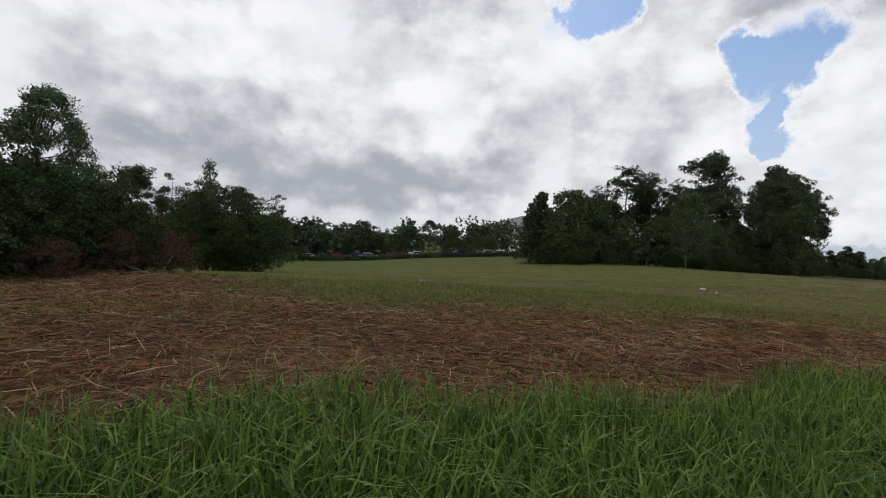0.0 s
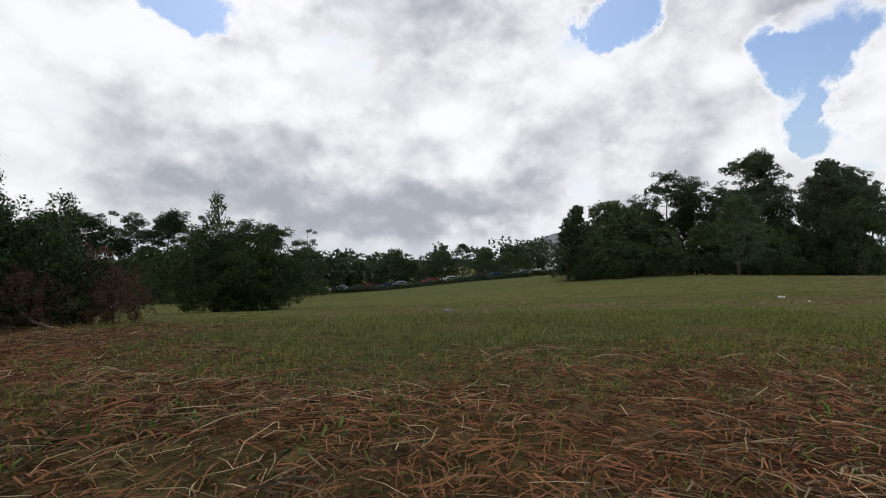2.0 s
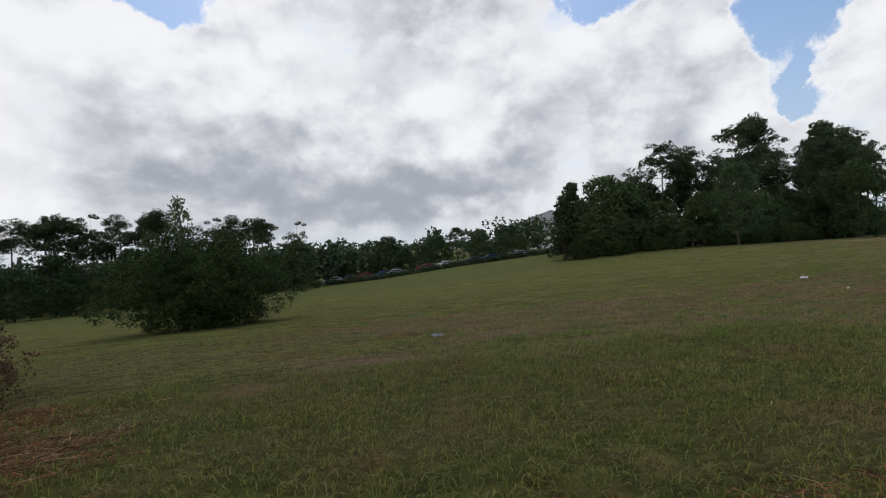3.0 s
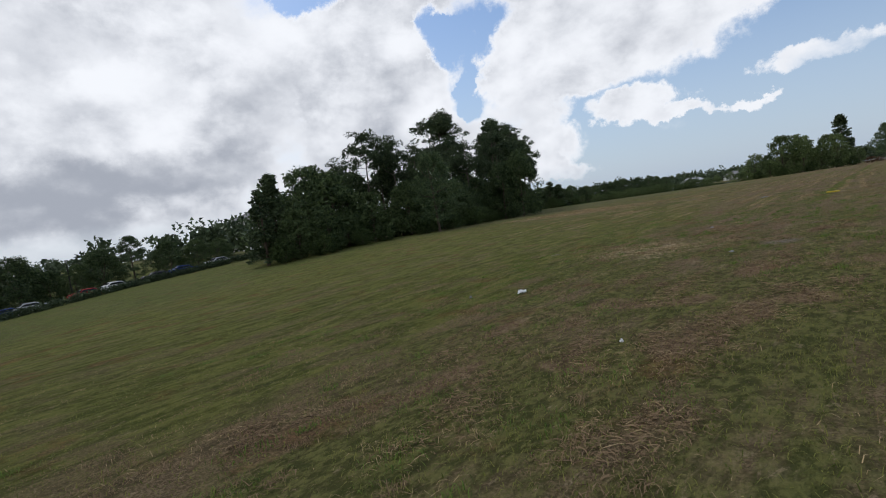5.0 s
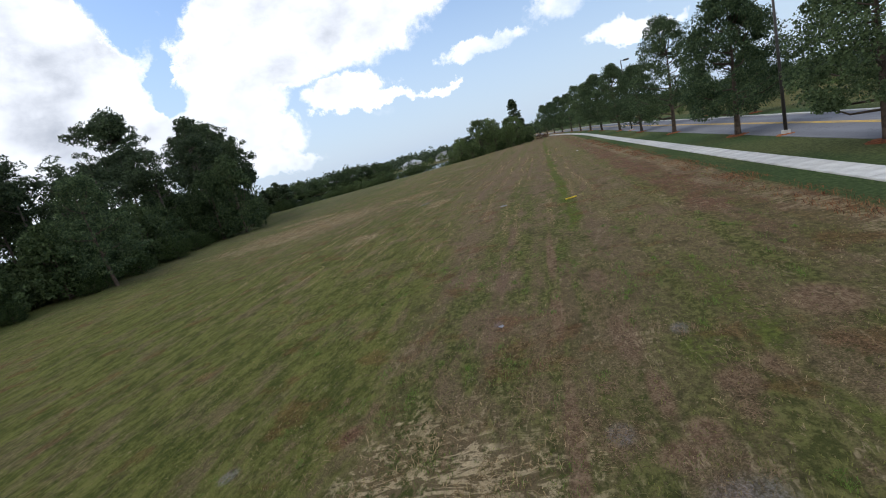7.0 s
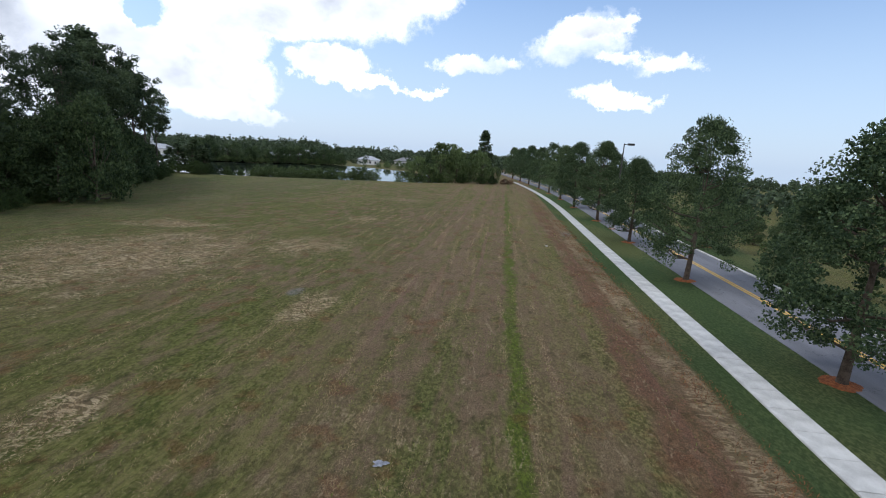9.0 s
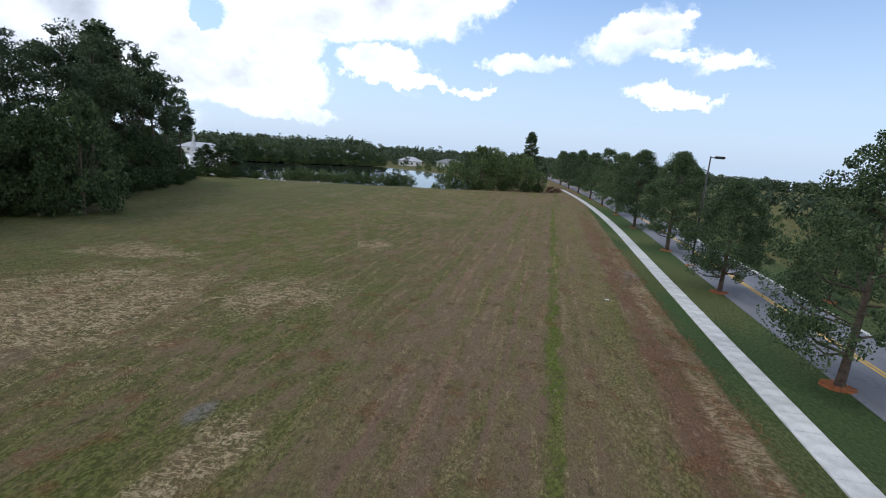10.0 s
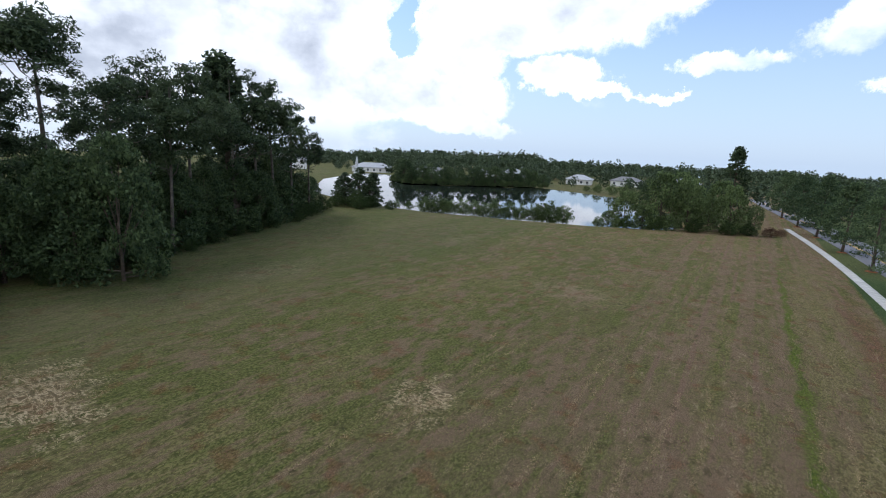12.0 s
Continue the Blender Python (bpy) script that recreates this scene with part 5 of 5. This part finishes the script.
def blades(name, pts, tall, wide, lean, mat, label, seed):
    """Bent blades of grass, three corners below and a tip, standing at points of the plan."""
    rng = np.random.default_rng(seed)
    k = len(pts)
    z = height(pts[:, 0], pts[:, 1]) + bumps(pts[:, 0], pts[:, 1])
    base = np.stack([pts[:, 0], pts[:, 1], z - 0.01], 1)
    a = rng.uniform(0, 2 * math.pi, k)
    d = np.stack([np.cos(a), np.sin(a), np.zeros(k)], 1)
    side = np.stack([-np.sin(a), np.cos(a), np.zeros(k)], 1)
    h = (tall * rng.uniform(0.45, 1.25, k))[:, None]
    l = (lean * rng.uniform(0.2, 1.4, k))[:, None]
    w = wide * rng.uniform(0.7, 1.3, (k, 1))
    up = np.array([0, 0, 1.0])
    mid = base + d * h * l * 0.35 + up * h * 0.6
    tip = base + d * h * l + up * h * np.clip(1 - 0.35 * l * l, 0.12, 1)
    v = np.stack([base - side * w / 2, base + side * w / 2, mid + side * w * 0.4, mid - side * w * 0.4, tip], 1).reshape(-1, 3)
    i = np.arange(k)[:, None] * 5
    f = np.concatenate([i + np.array([0, 1, 2]), i + np.array([0, 2, 3]), i + np.array([3, 2, 4])])
    return tagged(new(name, mesh_of(name, v, f, mat)), label, "grass", kind="stuff")


def scatter(count, x0, x1, y0, y1, keep, seed):
    rng = np.random.default_rng(seed)
    p = np.stack([rng.uniform(x0, x1, count), rng.uniform(y0, y1, count)], 1)
    return p[rng.uniform(0, 1, count) < keep(p[:, 0], p[:, 1])]


def lumpy(x, y, s=1.0):
    """A smooth uneven spread between 0 and 1."""
    return np.clip(0.5 + 0.3 * np.sin(1.3 * s * x + 2.1 * np.sin(0.7 * s * y)) + 0.3 * np.sin(1.1 * s * y + 1.7 * np.sin(0.9 * s * x) + 1.0) + 0.2 * np.sin(3.7 * s * x + 2.9 * s * y), 0, 1)


def bare(x, y):
    """1 on the dead red ground near the start."""
    a = np.hypot((x + 3.0) / 2.0, (y - 0.6) / 6.2)
    b = np.hypot((x + 6.4) / 3.0, (y + 1.7) / 1.7)
    c = np.hypot((x + 3.2) / 1.3, (y - 4.8) / 3.6)
    return np.clip((1.15 - np.minimum(np.minimum(a, b), c) + 0.5 * (lumpy(x, y, 2.4) - 0.5) + 0.6 * (lumpy(x, y, 5.3) - 0.5)) / 0.6, 0, 1)


lush_edge = lambda x, y: np.clip((x + 1.95 + 0.03 * np.abs(y) + 0.35 * (lumpy(x, y, 1.7) - 0.5)) / 0.35, 0, 1)
blades("tall_grass", scatter(105000, -3.2, 0.4, -4, 7, lush_edge, 51), 0.18, 0.0075, 0.8, GRASS_LUSH, "tall lush green grass at the verge", 52)
blades("tall_dry_grass", scatter(7000, -3.0, 1.0, -5, 9, lambda x, y: 0.5 + 0 * x, 53), 0.13, 0.004, 1.1, STRAW, "dry straw stalks among tall green grass", 54)


def matted(name, pts, long, wide, lift, mat, label, seed):
    """Long thin stalks lying flat and crossed, each a bowed strip of two pieces."""
    rng = np.random.default_rng(seed)
    k = len(pts)
    z = height(pts[:, 0], pts[:, 1]) + bumps(pts[:, 0], pts[:, 1])
    foot = np.stack([pts[:, 0], pts[:, 1], z + lift * rng.uniform(0.05, 1.0, k) ** 1.6], 1)
    a = rng.uniform(0, 2 * math.pi, k)
    d = np.stack([np.cos(a), np.sin(a), rng.normal(0, 0.10, k)], 1)
    side = np.stack([-np.sin(a), np.cos(a), rng.normal(0, 0.5, k)], 1)
    half = (long * rng.uniform(0.3, 1.3, k) / 2)[:, None]
    w = (wide * rng.uniform(0.6, 1.4, k) / 2)[:, None]
    bow = side * half * rng.normal(0, 0.18, (k, 1))
    bow[:, 2] = np.abs(bow[:, 2]) * 0.6 + 0.004
    ends = [foot - d * half, foot + bow, foot + d * half]
    v = np.stack([ends[0] - side * w, ends[0] + side * w, ends[1] - side * w, ends[1] + side * w, ends[2] - side * w * 0.5, ends[2] + side * w * 0.5], 1).reshape(-1, 3)
    i = np.arange(k)[:, None] * 6
    f = np.concatenate([i + np.array([0, 1, 3, 2]), i + np.array([2, 3, 5, 4])])
    return tagged(new(name, mesh_of(name, v, f, mat)), label, "grass", kind="stuff")


dead_keep = lambda x, y: np.maximum(np.maximum(bare(x, y), 0.3 * (x > -5.5)), 0.6 * (np.hypot((x + 3.1) / 1.9, (y - 0.6) / 6.0) < 1)) * np.clip((x + 11) / 5, 0.35, 1)
matted("dead_grass", scatter(150000, -10, -1.5, -5, 9, dead_keep, 55), 0.13, 0.0042, 0.035, GRASS_DEAD, "matted dead red-brown grass", 56)
matted("dead_straw", scatter(34000, -11, -1.5, -5, 9, lambda x, y: bare(x, y) * (0.1 + 0.9 * lumpy(x, y, 2.3) ** 2), 57), 0.20, 0.0032, 0.05, STRAW, "loose pale straw over dead grass", 58)
matted("grey_thatch", scatter(60000, -9, -1.5, -5, 9, lambda x, y: bare(x, y) * (lumpy(x, y, 1.7) > 0.5), 75), 0.15, 0.0036, 0.04, THATCH, "grey-brown flattened thatch over dead grass", 76)
blades("weeds", scatter(22000, -11, -1.8, -5, 10, lambda x, y: bare(x, y) * (lumpy(x, y, 2.1) > 0.62), 59), 0.055, 0.014, 1.5, GRASS_LUSH, "low green weeds in dead grass", 60)
field_keep = lambda x, y: (1 - bare(x, y)) * (0.45 + 0.55 * lumpy(x, y, 1.3)) * (x < -2.0) * np.clip((x + 19) / 11, 0, 1)
blades("field_grass", scatter(190000, -19, -2.5, -6, 18, field_keep, 61), 0.062, 0.0062, 1.7, GRASS_FIELD, "mown patchy field grass", 62)
blades("field_grass", scatter(60000, -9.5, -3.0, -5, 8, lambda x, y: 1 - 0.85 * bare(x, y), 73), 0.075, 0.0068, 1.4, GRASS_FIELD, "mown patchy field grass", 74)
blades("field_grass", scatter(52000, -24, -6, 18, 46, lambda x, y: 0.2 + 0.8 * lumpy(x, y, 1.1), 63), 0.06, 0.009, 1.3, GRASS_FIELD, "mown patchy field grass", 64)
blades("field_grass", scatter(75000, -27, -8, 2, 26, lambda x, y: np.clip(lumpy(x, y, 0.9) * 1.3, 0.1, 1) * np.clip((-x - 7) / 5, 0, 1), 77), 0.055, 0.009, 1.5, GRASS_FIELD, "mown patchy field grass", 78)
blades("field_straw", scatter(26000, -24, -6, 4, 50, lambda x, y: lumpy(x + 3, y, 0.9) ** 2, 65), 0.07, 0.006, 2.0, STRAW, "dry cut stalks on the mown field", 66)


def straw_spots(x, y):
    out = np.zeros_like(x)
    for cx, cy, rx, ry in ((-42.5, 72.5, 9.5, 11.0), (-31.2, 80.0, 4.4, 4.4), (-24.4, 63.5, 1.2, 3.0), (-31.8, 99.5, 2.0, 2.6), (-50, 87, 5, 3.0), (-16.4, 25.6, 2.3, 1.9), (-27.5, 51.5, 1.2, 2.4)):
        out = np.maximum(out, np.clip(1.25 - np.hypot((x - cx) / rx, (y - cy) / ry), 0, 1) * (lumpy(x, y, 1.9) > 0.35))
    return out


blades("straw_heaps", scatter(760000, -56, -13, 22, 106, straw_spots, 67), 0.10, 0.013, 2.4, STRAW, "pale cut hay lying in loose heaps", 68)
blades("field_tufts", scatter(80000, -60, -5.8, 44, 130, lambda x, y: lumpy(x, y, 0.6) ** 2, 69), 0.09, 0.026, 1.5, GRASS_FIELD, "coarse tufts on the mown field", 70)
blades("verge_fringe", scatter(16000, -6.6, -5.2, 20, 110, lambda x, y: lumpy(x, y, 1.2), 71), 0.16, 0.014, 1.7, GRASS_DEAD, "uncut dry fringe beside the lawn", 72)


def tussocks(count, x0, x1, y0, y1, per, wide, seed):
    """Places of cut stalks gathered in uneven flat clumps."""
    rng = np.random.default_rng(seed)
    c = np.stack([rng.uniform(x0, x1, count), rng.uniform(y0, y1, count)], 1)
    c = c[(lumpy(c[:, 0], c[:, 1], 0.5) > 0.3) & (bare(c[:, 0], c[:, 1]) < 0.3)]
    r = wide * rng.uniform(0.4, 1.5, len(c))
    p = c[:, None] + rng.normal(size=(len(c), per, 2)) * r[:, None, None] * np.array([0.45, 1.0])
    return p.reshape(-1, 2)


blades("dead_tussocks", tussocks(520, -20, -7.5, 3, 32, 110, 0.20, 81), 0.06, 0.006, 2.0, THATCH, "flattened brown tussocks on the mown field", 82)
blades("straw_tussocks", tussocks(520, -26, -8, 3, 60, 36, 0.25, 83), 0.06, 0.005, 2.4, STRAW, "bleached cut stalks in small clumps", 84)
blades("dark_tufts", tussocks(520, -22, -7.5, 3, 40, 60, 0.2, 85), 0.085, 0.008, 1.0, GRASS_LUSH, "darker green tufts on the mown field", 86)


def torn_places(per, seed):
    """Places in ragged patches of torn turf along the wheel ruts."""
    rng = np.random.default_rng(seed)
    spots = [(-15.8, 5.9), (-14.1, 8.5), (-12.8, 9.8), (-12.7, 7.4), (-15.6, 10.9), (-13.7, 11.8), (-13.3, 14.3), (-11.7, 12.4), (-11.9, 15.0), (-14.4, 15.8), (-13.2, 17.4), (-11.6, 16.4), (-12.3, 14.6), (-15.2, 14.1),
             (-11.0, 17.6), (-12.0, 15.8), (-13.3, 18.4), (-12.0, 21.2), (-14.6, 20.2), (-16.5, 20.3), (-9.6, 23.5), (-11.3, 18.0), (-15.1, 29.6), (-11.6, 27.0), (-13.7, 26.5), (-10.2, 29.2), (-14.4, 28.4)]
    c = np.repeat(np.array(spots), 4, 0)
    c = c + rng.normal(size=c.shape) * np.array([0.28, 0.6])
    r = rng.uniform(0.10, 0.34, len(c))
    return (c[:, None] + rng.normal(size=(len(c), per, 2)) * r[:, None, None] * np.array([0.7, 1.3])).reshape(-1, 2)


matted("torn_turf", torn_places(260, 87), 0.10, 0.0055, 0.04, THATCH, "torn brown turf along old wheel ruts", 88)
matted("torn_straw", torn_places(50, 89), 0.12, 0.0042, 0.05, STRAW, "pale stalks on torn turf", 90)


def windrows(count, seed):
    """Broken lines of cut stalks left by the mower, parallel to the road."""
    rng = np.random.default_rng(seed)
    lane = rng.integers(0, 17, count)
    x = -33.0 + lane * 1.35 + 0.35 * np.sin(lane * 2.3)
    y = rng.uniform(40, 112, count)
    x = x + 0.25 * np.sin(0.21 * y + lane) + rng.normal(0, 0.10, count)
    p = np.stack([x, y], 1)
    return p[lumpy(x * 0.8, y * 0.35, 1.0) > 0.48 + 0.12 * np.sin(lane * 5.0)]


blades("windrows", windrows(60000, 91), 0.075, 0.014, 2.2, STRAW, "thin broken lines of pale cut stalks", 92)
